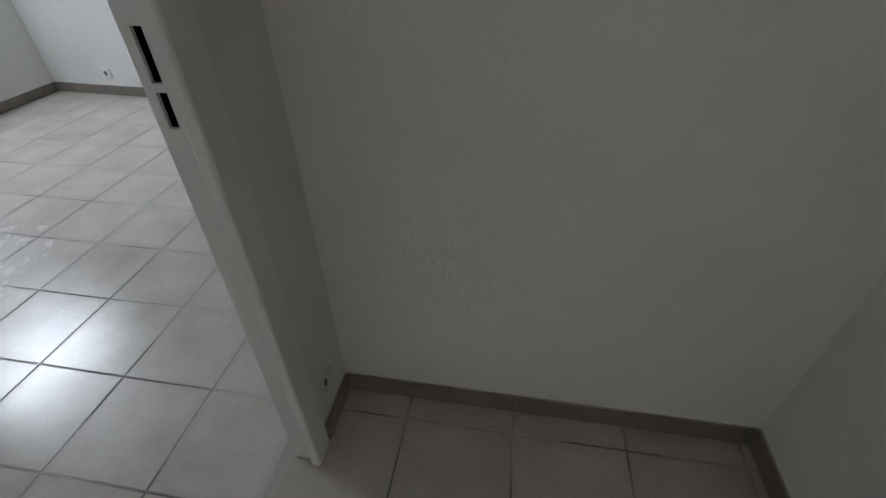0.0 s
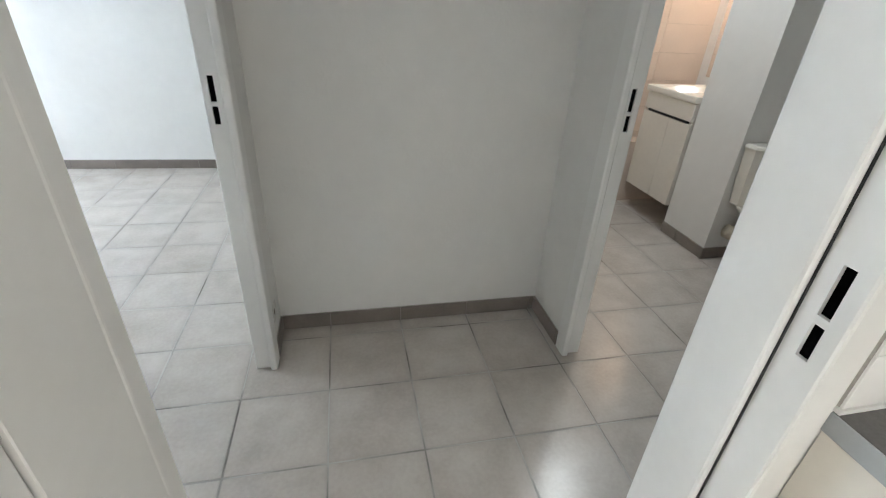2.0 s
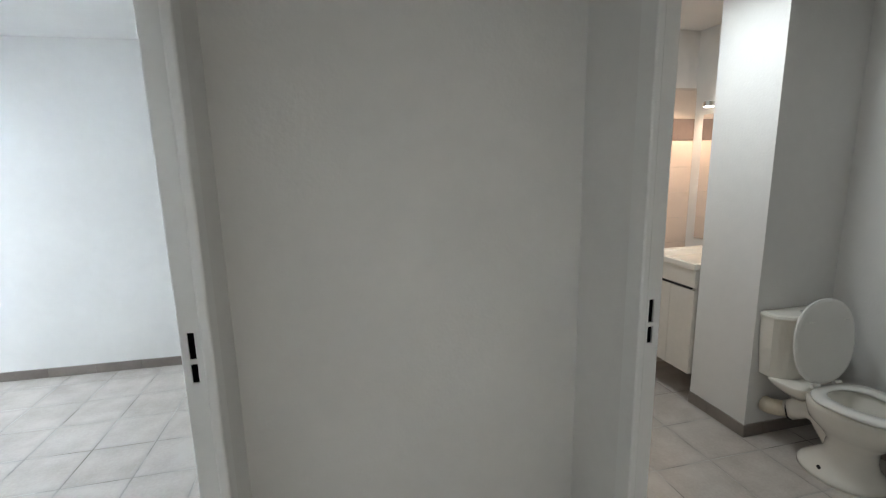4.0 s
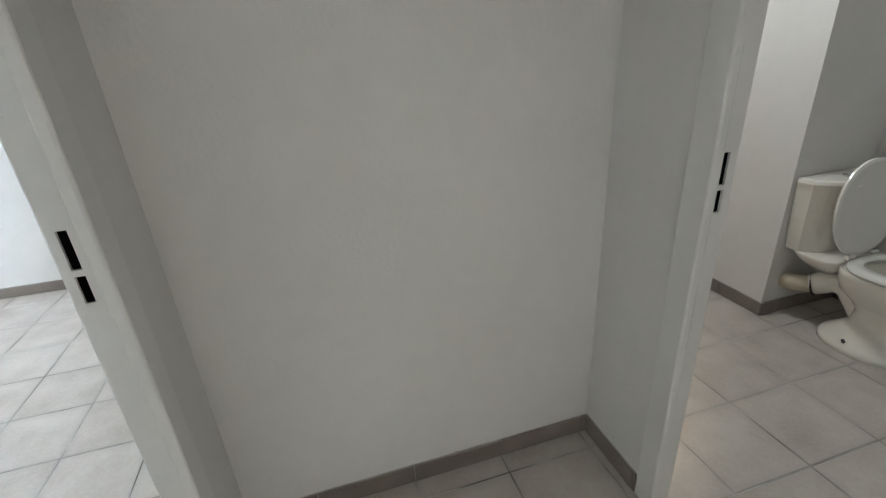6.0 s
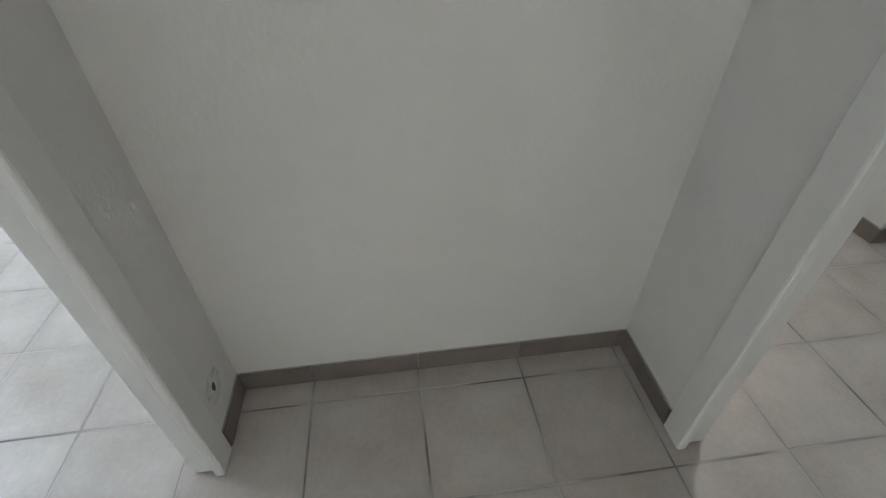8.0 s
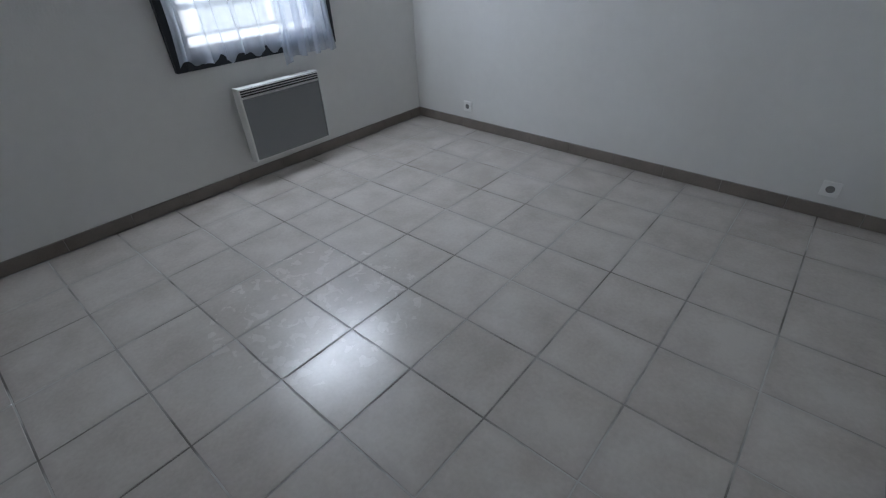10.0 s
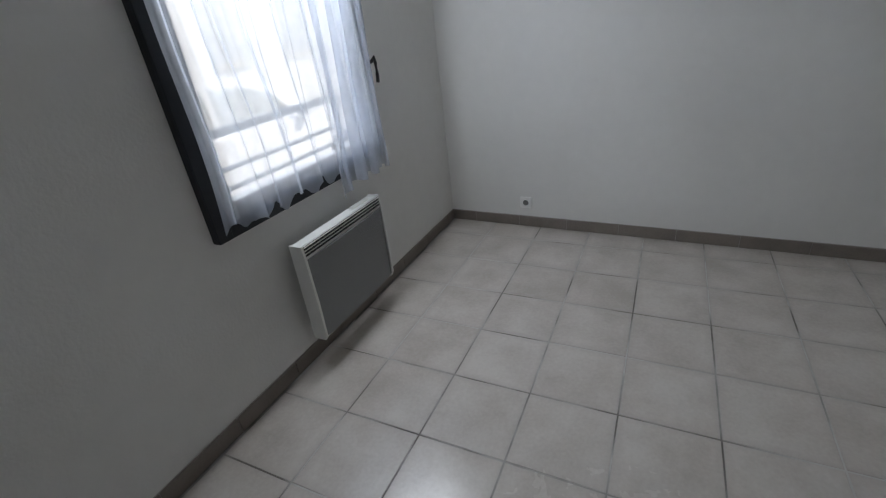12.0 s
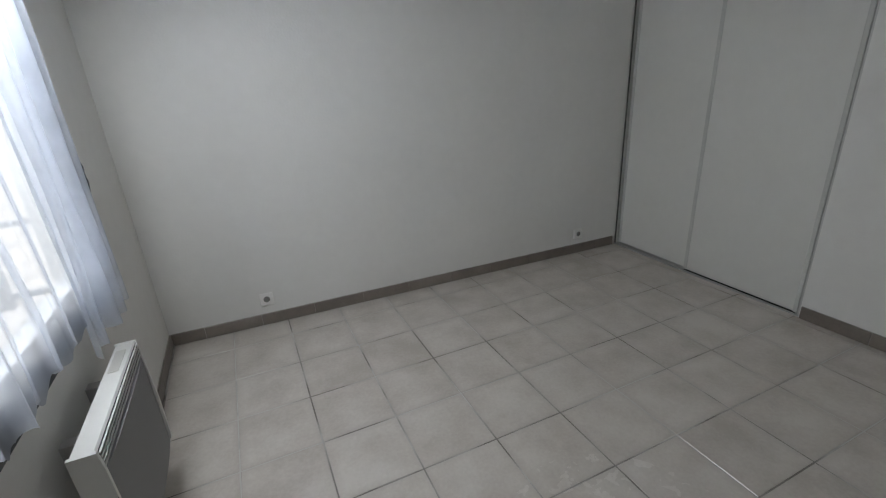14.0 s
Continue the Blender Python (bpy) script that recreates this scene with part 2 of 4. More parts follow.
def perforated_material():
    """Heater front: grey metal with rows of fine punched holes."""
    m = material("heater_perforated_metal", (0.31, 0.315, 0.325), 0.5, metal=0.15, var=0.05, scale=4)
    n, l = m.node_tree.nodes, m.node_tree.links
    p = n["Principled BSDF"]
    co, wv = n.new("ShaderNodeTexCoord"), n.new("ShaderNodeTexWave")
    wv.wave_type, wv.bands_direction = "BANDS", "Z"
    wv.inputs["Scale"].default_value = 105
    l.new(co.outputs["Object"], wv.inputs["Vector"])
    old = p.inputs["Base Color"].links[0].from_socket
    mx = n.new("ShaderNodeMix")
    mx.data_type = "RGBA"
    mx.inputs[7].default_value = (0.10, 0.10, 0.105, 1)
    r = n.new("ShaderNodeMapRange")
    r.inputs["From Min"].default_value, r.inputs["From Max"].default_value = 0.35, 0.8
    r.inputs["To Max"].default_value = 0.8
    l.new(wv.outputs["Fac"], r.inputs[0])
    l.new(r.outputs[0], mx.inputs[0])
    l.new(old, mx.inputs[6])
    l.new(mx.outputs[2], p.inputs["Base Color"])
    return m


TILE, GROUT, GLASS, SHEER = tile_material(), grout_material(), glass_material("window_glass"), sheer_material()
CARGLASS = glass_material("tinted_car_glass", (0.72, 0.75, 0.77), 0.12)
MIRROR, PERF = mirror_material(), perforated_material()
# the facade emits light itself, on top of what the sun gives it
FACADE = glow_material("glowing_facade", (1.0, 0.98, 0.95), GLOW)
BULB = glow_material("lamp_glow", (1.0, 0.80, 0.58), 10.0)

# ---- mesh helpers ----


def finish(name, bm, mat, smooth=False):
    bmesh.ops.recalc_face_normals(bm, faces=bm.faces)
    me = bpy.data.meshes.new(name)
    bm.to_mesh(me)
    bm.free()
    me.materials.append(mat)
    if smooth:
        for f in me.polygons:
            f.use_smooth = True
    return new(name, me)


def part(name, bm, mat, parent, label="", smooth=False):
    ob = finish(name, bm, mat, smooth)
    ob.parent = parent
    ob.matrix_parent_inverse = parent.matrix_basis.inverted()
    return tagged(ob, label=label)


def thing(name, at, label, category, group="", kind=""):
    ob = new(name)
    ob.empty_display_size = 0.1
    ob.matrix_basis = Matrix.Translation(at)
    return tagged(ob, label, category, group, kind)


def add_box(bm, a, b, bevel=0.0, segments=2):
    made = bmesh.ops.create_cube(bm, size=1)["verts"]
    for v in made:
        v.co = Vector([(a[i] + b[i]) / 2 + (b[i] - a[i]) * v.co[i] for i in range(3)])
    if bevel:
        edges = {e for v in made for e in v.link_edges}
        bmesh.ops.bevel(bm, geom=list(edges), offset=bevel, segments=segments, affect="EDGES", profile=0.5)
    return bm


def box(a, b, bevel=0.0, segments=2):
    return add_box(bmesh.new(), a, b, bevel, segments)


def boxes(*pairs):
    bm = bmesh.new()
    for a, b in pairs:
        add_box(bm, a, b)
    return bm


def prism(points, place, lo, hi, bm=None):
    """A polygon of (u, v) swept from lo to hi; place(u, v, w) gives the world point."""
    bm = bm or bmesh.new()
    rings = [[bm.verts.new(place(u, v, w)) for u, v in points] for w in (lo, hi)]
    n = len(points)
    for k in range(n):
        bm.faces.new((rings[0][k], rings[0][(k + 1) % n], rings[1][(k + 1) % n], rings[1][k]))
    bm.faces.new(rings[0])
    bm.faces.new(rings[1])
    return bm


def loft(rings, caps=True, bm=None):
    bm = bm or bmesh.new()
    vs = [[bm.verts.new(p) for p in r] for r in rings]
    n = len(rings[0])
    for a, b in zip(vs, vs[1:]):
        for k in range(n):
            bm.faces.new((a[k], a[(k + 1) % n], b[(k + 1) % n], b[k]))
    if caps:
        bm.faces.new(vs[0])
        bm.faces.new(vs[-1])
    return bm


def ellipse(cx, cy, z, rx, ry, n=32, power=1.0):
    out = []
    for k in range(n):
        a = 2 * math.pi * k / n
        c, s = math.cos(a), math.sin(a)
        out.append((cx + rx * math.copysign(abs(c) ** power, c), cy + ry * math.copysign(abs(s) ** power, s), z))
    return out


def tube(points, radius, sides=10):
    pts = [Vector(p) for p in points]
    rings = []
    for k, p in enumerate(pts):
        d = (pts[min(k + 1, len(pts) - 1)] - pts[max(k - 1, 0)]).normalized()
        q = d.to_track_quat("Z", "Y")
        rings.append([p + q @ Vector((radius * math.cos(2 * math.pi * i / sides), radius * math.sin(2 * math.pi * i / sides), 0)) for i in range(sides)])
    return loft(rings)


def cylinder(p0, p1, radius, sides=16):
    return tube([p0, p1], radius, sides)


# ---- plan ----
T = 0.335                       # floor tile pitch
CEILING = 2.55
XW = -3.70                      # window wall's inner face
XB = -0.282                     # hall partition's bedroom face
XH0, XH1 = -0.222, 1.040        # hall's side faces
XT = 1.104                      # bathroom face of the hall partition
XE = 2.895                      # bathroom's far wall
YA = 0.420                      # alcove's back wall
YD, YL = -0.848, -1.030         # living-room partition: hall face and living face
YBATH = 1.950
NORTH = Matrix.Translation((XW, 2.912, 0)) @ Matrix.Rotation(radians(-1.9), 4, "Z")   # bedroom's far wall is a little out of square


def wall(name, *pairs, mat=None):
    ob = finish(name, boxes(*pairs), mat or WALL)
    return tagged(ob, "off-white painted plaster wall with fine roller texture", "wall", kind="structure")


Z0 = -0.02
LD0, LD1 = -0.805, 0.170        # bedroom doorway in the partition
RD0, RD1 = -0.765, 0.065        # bathroom doorway
CD0, CD1 = -0.200, 0.738        # living-room doorway
DOORTOP = 2.155

XO = XW - 0.11                  # window wall's outer face
wall("wall_window", ((XO, -1.3, -0.4), (XW, 0.985, CEILING)), ((XO, 2.030, -0.4), (XW, 3.15, CEILING)),
     ((XO, 0.985, -0.4), (XW, 2.030, 0.785)), ((XO, 0.985, 2.12), (XW, 2.030, CEILING)))
north = wall("wall_north", ((-0.11, 0, Z0), (4.6, 0.2, CEILING)))
north.matrix_basis = NORTH
wall("wall_bedroom_south", ((XW, -1.3, Z0), (XB, -1.1, CEILING)))
wall("wall_hall_bedroom", ((XB, -1.1, Z0), (XH0, LD0, CEILING)), ((XB, LD1, Z0), (XH0, 1.318, CEILING)),
     ((XB, LD0, DOORTOP), (XH0, LD1, CEILING)), ((XB, 1.318, 2.48), (XH0, 3.0, CEILING)))
wall("wall_alcove", ((XH0, YA, Z0), (XH1, YA + 0.08, CEILING)))
wall("wall_hall_bathroom", ((XH1, -0.848, Z0), (XT, RD0, CEILING)), ((XH1, RD1, Z0), (XT, YBATH, CEILING)),
     ((XH1, RD0, DOORTOP), (XT, RD1, CEILING)))
wall("wall_living", ((XW, YL, Z0), (XB, -1.1 + 0.0, CEILING)), ((XH0, YL, Z0), (CD0, YD, CEILING)), ((CD1, YL, Z0), (XE, YD, CEILING)),
     ((CD0, YL, DOORTOP), (CD1, YD, CEILING)), ((XB, YL, Z0), (XH0, -1.1, CEILING)))
wall("wall_bathroom_east", ((XE, -1.03, Z0), (XE + 0.2, 3.1, CEILING)))
wall("wall_bathroom_north", ((XT, YBATH, Z0), (XE, YBATH + 0.1, CEILING)))
wall("wall_pier", ((2.360, 0.792, Z0), (XE, 1.205, CEILING)), ((2.360, -0.848, 2.38), (XE, 0.792, CEILING)))
wall("wall_wardrobe_back", ((0.35, YA + 0.08, Z0), (0.42, 3.0, CEILING)))
wall("wall_living_far", ((XW - 0.2, -5.2, Z0), (XE + 0.2, -5.0, CEILING)))
wall("wall_living_west", ((XW - 0.2, -5.0, Z0), (XW, -4.1, CEILING)), ((XW - 0.2, -2.3, Z0), (XW, -1.3, CEILING)),
     ((XW - 0.2, -4.1, Z0), (XW, -2.3, 0.9)), ((XW - 0.2, -4.1, 2.2), (XW, -2.3, CEILING)))
wall("wall_living_east", ((XE, -5.0, Z0), (XE + 0.2, -1.03, CEILING)))
tagged(finish("ceiling", box((XW - 0.2, -5.2, CEILING), (XE + 0.2, 3.2, CEILING + 0.2)), CEIL), "smooth white painted ceiling", "ceiling", kind="structure")

# ---- door frames ----


def jamb_profile(depth):
    """Half-round stop, rebate and return of a thin partition's frame, as (depth, width) points."""
    return [(0.013, 0.078), (0.002, 0.077), (0.0, 0.074), (0.0, 0.006), (0.002, 0.002), (0.006, 0.0), (0.022, 0.0), (0.026, 0.002), (0.028, 0.006),
            (0.029, 0.017), (depth - 0.005, 0.017), (depth - 0.0015, 0.019), (depth, 0.023), (depth, 0.074), (depth - 0.002, 0.077), (depth - 0.009, 0.078)]


def thick(points, extra):
    """The same moulding for a thicker wall, with a wide stop beside the rebate."""
    return [(u + extra if u > 0.021 else u, v) for u, v in points]


PROFILE_THICK = thick(jamb_profile(0.097), 0.104)
SLOTS = ((1.020, 1.076), (1.089, 1.166))


def door_frame(name, place, width, profile, slot_u, slots_at_v, label, drop=0.0, hinge_profile=None):
    """A moulded frame: place(u, v, z) maps depth through the wall, distance into the wall from one stop face, and height."""
    root = thing(name, place(0.03, 0, 0), label, "door frame", kind="structure")
    reb = 0.017
    for side in (0, 1):
        put = place if side == 0 else (lambda u, v, z: place(u, -width - v, z))
        bm = bmesh.new()
        cuts = [0.004] + ([q - drop for s in SLOTS for q in s] if side == slots_at_v else []) + [2.13]
        for k in range(len(cuts) - 1):
            poly = list(profile if side == slots_at_v else hinge_profile or profile)
            if side == slots_at_v and k in (1, 3):
                at = max(i for i, (u, v) in enumerate(poly) if v <= reb + 1e-6 and u < slot_u)
                poly[at + 1:at + 1] = [(slot_u - 0.009, reb), (slot_u - 0.009, reb + 0.03), (slot_u + 0.009, reb + 0.03), (slot_u + 0.009, reb)]
            prism(poly, put, cuts[k], cuts[k + 1], bm)
        jamb = part("jamb", bm, FRAME, root)
        if side == slots_at_v:
            for z0, z1 in SLOTS:
                # black block in each slot stands in for the shade of its depth
                q = bmesh.new()
                prism([(slot_u - 0.0086, reb + 0.006), (slot_u - 0.0086, reb + 0.029), (slot_u + 0.0086, reb + 0.029), (slot_u + 0.0086, reb + 0.006)], put, z0 - drop + 0.0005, z1 - drop - 0.0005, q)
                part("strike_pocket", q, VOID, jamb, "lock strike slot with a black fill for its shade")
        foot = bmesh.new()
        prism([(u * 0.96 + 0.004, v + 0.004) for u, v in profile], put, 0.0006, 0.004, foot)
        part("foot_gap", foot, DARKMETAL, jamb, "dark open joint under the jamb")
    head = bmesh.new()
    prism([(u, v) for u, v in profile], lambda u, v, w: place(u, w, 2.13 + v), -width, 0.0, head)
    part("head", head, FRAME, root)
    return root


door_frame("door_1", lambda u, v, z: (-0.213 - u, 0.1445 + v, z), 0.93, jamb_profile(0.086), 0.056, 0, "white enamelled bedroom door frame without its leaf")
door_frame("door_2", lambda u, v, z: (1.031 + u, 0.0400 + v, z), 0.80, jamb_profile(0.089), 0.054, 0, "white enamelled bathroom door frame without its leaf")
door_frame("door_3", lambda u, v, z: (0.706 + v, -0.838 - u, z), 0.876, PROFILE_THICK, 0.166, 0, "white enamelled living room door frame with wide stop", 0.042,
           [(0.013, 0.078), (0.002, 0.077), (0.0, 0.074), (0.0, 0.006), (0.002, 0.002), (0.006, 0.0), (0.040, 0.0), (0.044, 0.0004), (0.047, 0.0015), (0.2075, 0.0015), (0.209, 0.003), (0.209, 0.074), (0.2, 0.078)])
leaf = thing("door_leaf", (-0.20, -1.08, 0.0), "plain white living room door leaf standing open", "door")
part("panel", box((-0.2165, -1.895, 0.010), (-0.1765, -1.0495, 2.115), 0.003), FRAME, leaf)
for hz in (0.25, 1.05, 1.85):
    part("hinge", cylinder((-0.182, -1.051, hz), (-0.182, -1.051, hz + 0.10), 0.0065, 10), CHROME, leaf)
gasket = finish("gasket", box((0.7165, -0.9724, 0.01), (0.7215, -0.9710, 2.12)), BLACK)
gasket.parent = bpy.data.objects["door_3"]
gasket.matrix_parent_inverse = bpy.data.objects["door_3"].matrix_basis.inverted()

# ---- tile plinths ----


def baseboard(name, p0, p1, nx, ny, start=0.0, m=None):
    """A run of plinth tiles from p0 to p1 along a wall face; (nx, ny) points into the room."""
    h, th = 0.076, 0.0085
    a, b = Vector((*p0, 0)), Vector((*p1, 0))
    d = (b - a).normalized()
    n = Vector((nx, ny, 0))
    length = (b - a).length

    def slab(s0, s1, off, thick_, z0, z1, bev):
        bm = bmesh.new()
        c = [(s0, off, z0), (s1, off + thick_, z1)]
        add_box(bm, c[0], c[1], bev, 1)
        for v in bm.verts:
            s, o, z = v.co
            v.co = a + d * s + n * o + Vector((0, 0, z))
        return bm

    root = tagged(finish(name, slab(0, length, -0.004, 0.0075, 0.0, h + 0.0025, 0), MORTAR), "grey-brown ceramic plinth tiles along the wall foot", "baseboard", kind="structure")
    s = -start
    rnd = random.Random(name)
    while s < length:
        s0, s1 = max(s, 0) + 0.0012, min(s + T, length) - 0.0012
        if s1 - s0 > 0.01:
            part("plinth_tile", slab(s0, s1, 0.001 + rnd.uniform(0, 0.0012), th, 0.002, h + rnd.uniform(-0.001, 0.001), 0.0015), PLINTH, root)
        s += T
    if m is not None:
        root.matrix_basis = m
    return root


baseboard("baseboard_alcove_back", (XH0 + 0.009, YA), (XH1 - 0.009, YA), 0, -1, 0.12)
baseboard("baseboard_alcove_west", (XH0, YA), (XH0, 0.226), 1, 0, 0.1)
baseboard("baseboard_alcove_east", (XH1, YA), (XH1, 0.118), -1, 0, 0.05)
baseboard("baseboard_bedroom_window", (XW, 2.92), (XW, -1.1), 1, 0, 0.2)
nb = baseboard("baseboard_bedroom_north", (0.01, 0), (3.405, 0), 0, -1, 0.15)
nb.matrix_basis = NORTH
baseboard("baseboard_bedroom_partition", (XB, 1.312), (XB, 0.225), -1, 0, 0.0)
baseboard("baseboard_bedroom_south", (XW + 0.01, -1.1), (XB, -1.1), 0, 1, 0.1)
baseboard("baseboard_pier_front", (2.36, 1.205), (2.36, 0.784), -1, 0, 0.18)
baseboard("baseboard_pier_side", (2.352, 0.792), (XE, 0.792), 0, -1, 0.2)
baseboard("baseboard_bathroom_east", (XE, 0.783), (XE, -0.84), -1, 0, 0.07)

# ---- bedroom window ----


def window_frame():
    y0, y1, z0, z1, x0, x1 = 0.948, 2.064, 0.755, 2.15, XW - 0.045, XW + 0.036
    root = thing("window_1", (XW, 1.54, z0), "anthracite framed window behind a sheer white curtain", "window", kind="structure")
    fr = 0.062
    for nm, a, b in (("stile", (x0, y0, z0), (x1, y0 + fr, z1)), ("stile", (x0, y1 - fr, z0), (x1, y1, z1)),
                     ("bottom_rail", (x0, y0 + fr, z0), (x1, y1 - fr, z0 + fr)), ("top_rail", (x0, y0 + fr, z1 - fr), (x1, y1 - fr, z1))):
        part(nm, box(a, b, 0.004), ANTHRACITE, root)
    sx0, sx1, s = x0 + 0.012, x1 - 0.018, 0.052
    a0, a1, b0, b1 = y0 + fr + 0.004, y1 - fr - 0.004, z0 + fr + 0.004, z1 - fr - 0.004
    sash = part("sash", boxes(((sx0, a0, b0), (sx1, a0 + s, b1)), ((sx0, a1 - s, b0), (sx1, a1, b1)),
                              ((sx0, a0 + s, b0), (sx1, a1 - s, b0 + s)), ((sx0, a0 + s, b1 - s), (sx1, a1 - s, b1))), RAIL, root, "pale grey sash")
    pane = part("pane", box((sx0 + 0.02, a0 + s - 0.005, b0 + s - 0.005), (sx0 + 0.026, a1 - s + 0.005, b1 - s + 0.005)), GLASS, sash, "clear window pane")
    pane.visible_shadow = False
    hy, hz = 2.031, 1.20
    h = part("handle", box((x1, hy - 0.014, hz - 0.035), (x1 + 0.011, hy + 0.014, hz + 0.035), 0.003), BLACK, root, "black lever handle")
    part("lever", tube([(x1 + 0.01, hy, hz + 0.02), (x1 + 0.03, hy, hz + 0.03), (x1 + 0.042, hy + 0.004, hz + 0.05), (x1 + 0.046, hy + 0.006, hz + 0.02),
                        (x1 + 0.046, hy + 0.008, hz - 0.03), (x1 + 0.042, hy + 0.009, hz - 0.07)], 0.0085), BLACK, h)
    part("sill", box((XW - 0.16, 0.975, 0.735), (XW - 0.05, 2.040, 0.772), 0.003), RENDERWALL, root, "pale outside sill")
    return root


window_frame()


def voile(y0, y1, x0, pleats, hem_at, lean, seed, ny=520, nz=56):
    """One hanging width of voile; each pleat folds the cloth back over itself, so it is three layers thick there."""
    bm = bmesh.new()
    zt = 2.20
    grid = []
    for i in range(ny + 1):
        s = i / ny
        hem = hem_at(s)
        col = []
        for j in range(nz + 1):
            v = j / nz
            z = hem + (zt - hem) * v
            loose = 1 - 0.55 * v
            y = y0 + (y1 - y0) * s + lean(s, v)
            x = x0 + 0.012 * loose * math.sin(s * 41 + 2.0 * v + seed) 
            for at, width, depth, drift in pleats:
                d = s - at - drift * (v - 0.5) - 0.006 * math.sin(v * 7 + at * 30)
                wgt = math.exp(-(d / width) ** 2)
                open_up = 0.55 + 0.45 * v if int(at * 100) % 2 else 1.0 - 0.35 * v
                y -= depth * open_up * wgt * math.sin(d / width * 2.6)
                x += 0.9 * depth * open_up * wgt * math.cos(d / width * 2.6)
            x += 0.010 * loose * noise.noise((s * 6, v * 3, 1.7 + seed)) + 0.0015 * noise.noise((s * 14, v * 9, 4.1))
            y += 0.006 * noise.noise((s * 9, v * 6, 8.2 + seed))
            col.append(bm.verts.new((x, y, z)))
        grid.append(col)
    for i in range(ny):
        for j in range(nz):
            bm.faces.new((grid[i][j], grid[i + 1][j], grid[i + 1][j + 1], grid[i][j + 1]))
    return bm


def curtain():
    """A sheer voile with loose pleats and a second width drawn to one side, its hem uneven with a dropped corner."""
    def tooth(u):
        return 2 * abs(u - math.floor(u + 0.5))

    wide = voile(0.962, 2.005, XW + 0.060, [(0.045, 0.014, 0.012, 0.03), (0.13, 0.026, 0.026, -0.07), (0.20, 0.010, 0.010, -0.10), (0.31, 0.030, 0.030, -0.10), (0.37, 0.009, 0.009, -0.03),
                  (0.47, 0.016, 0.018, -0.06), (0.55, 0.009, 0.008, 0.05), (0.63, 0.012, 0.012, -0.02), (0.72, 0.010, 0.010, 0.04), (0.86, 0.026, 0.028, 0.04)],
                 lambda s: 0.768 + 0.046 * tooth(s * 6.3 + 0.2) + 0.014 * math.sin(s * 63),
                 lambda s, v: 0.02 * math.sin(v * 2.2 + s * 7) * (1 - v) + 0.012 * (1 - v) * math.sin(v * 9) * (1 - s) - 0.14 * v * s ** 4, 0.0)
    drawn = voile(1.605, 2.035, XW + 0.078, [(0.10, 0.055, 0.036, 0.02), (0.34, 0.070, 0.040, 0.05), (0.60, 0.060, 0.040, 0.02), (0.86, 0.055, 0.034, -0.02)],
                  lambda s: 0.728 - 0.055 * math.exp(-(s / 0.12) ** 2) + 0.014 * tooth(s * 3.1 + 0.1) - 0.012 * s,
                  lambda s, v: -0.045 * s ** 3 * (1 - math.exp(-5 * v)) - 0.03 * v * (1 - s), 2.1, 360)
    root = thing("curtain", (XW + 0.08, 1.58, 2.2), "sheer white voile curtain hanging loosely in the window", "curtain")
    part("voile", wide, SHEER, root, smooth=True)
    part("voile", drawn, SHEER, root, "denser drawn width of voile", smooth=True)
    part("rod", cylinder((XW + 0.064, 0.93, 2.205), (XW + 0.064, 2.12, 2.205), 0.008), HEATER, root, "thin white curtain rod")
    for y in (0.96, 2.09):
        part("bracket", box((XW, y - 0.012, 2.185), (XW + 0.076, y + 0.012, 2.198), 0.002), HEATER, root)
    return root


curtain()

# ---- electric heater ----


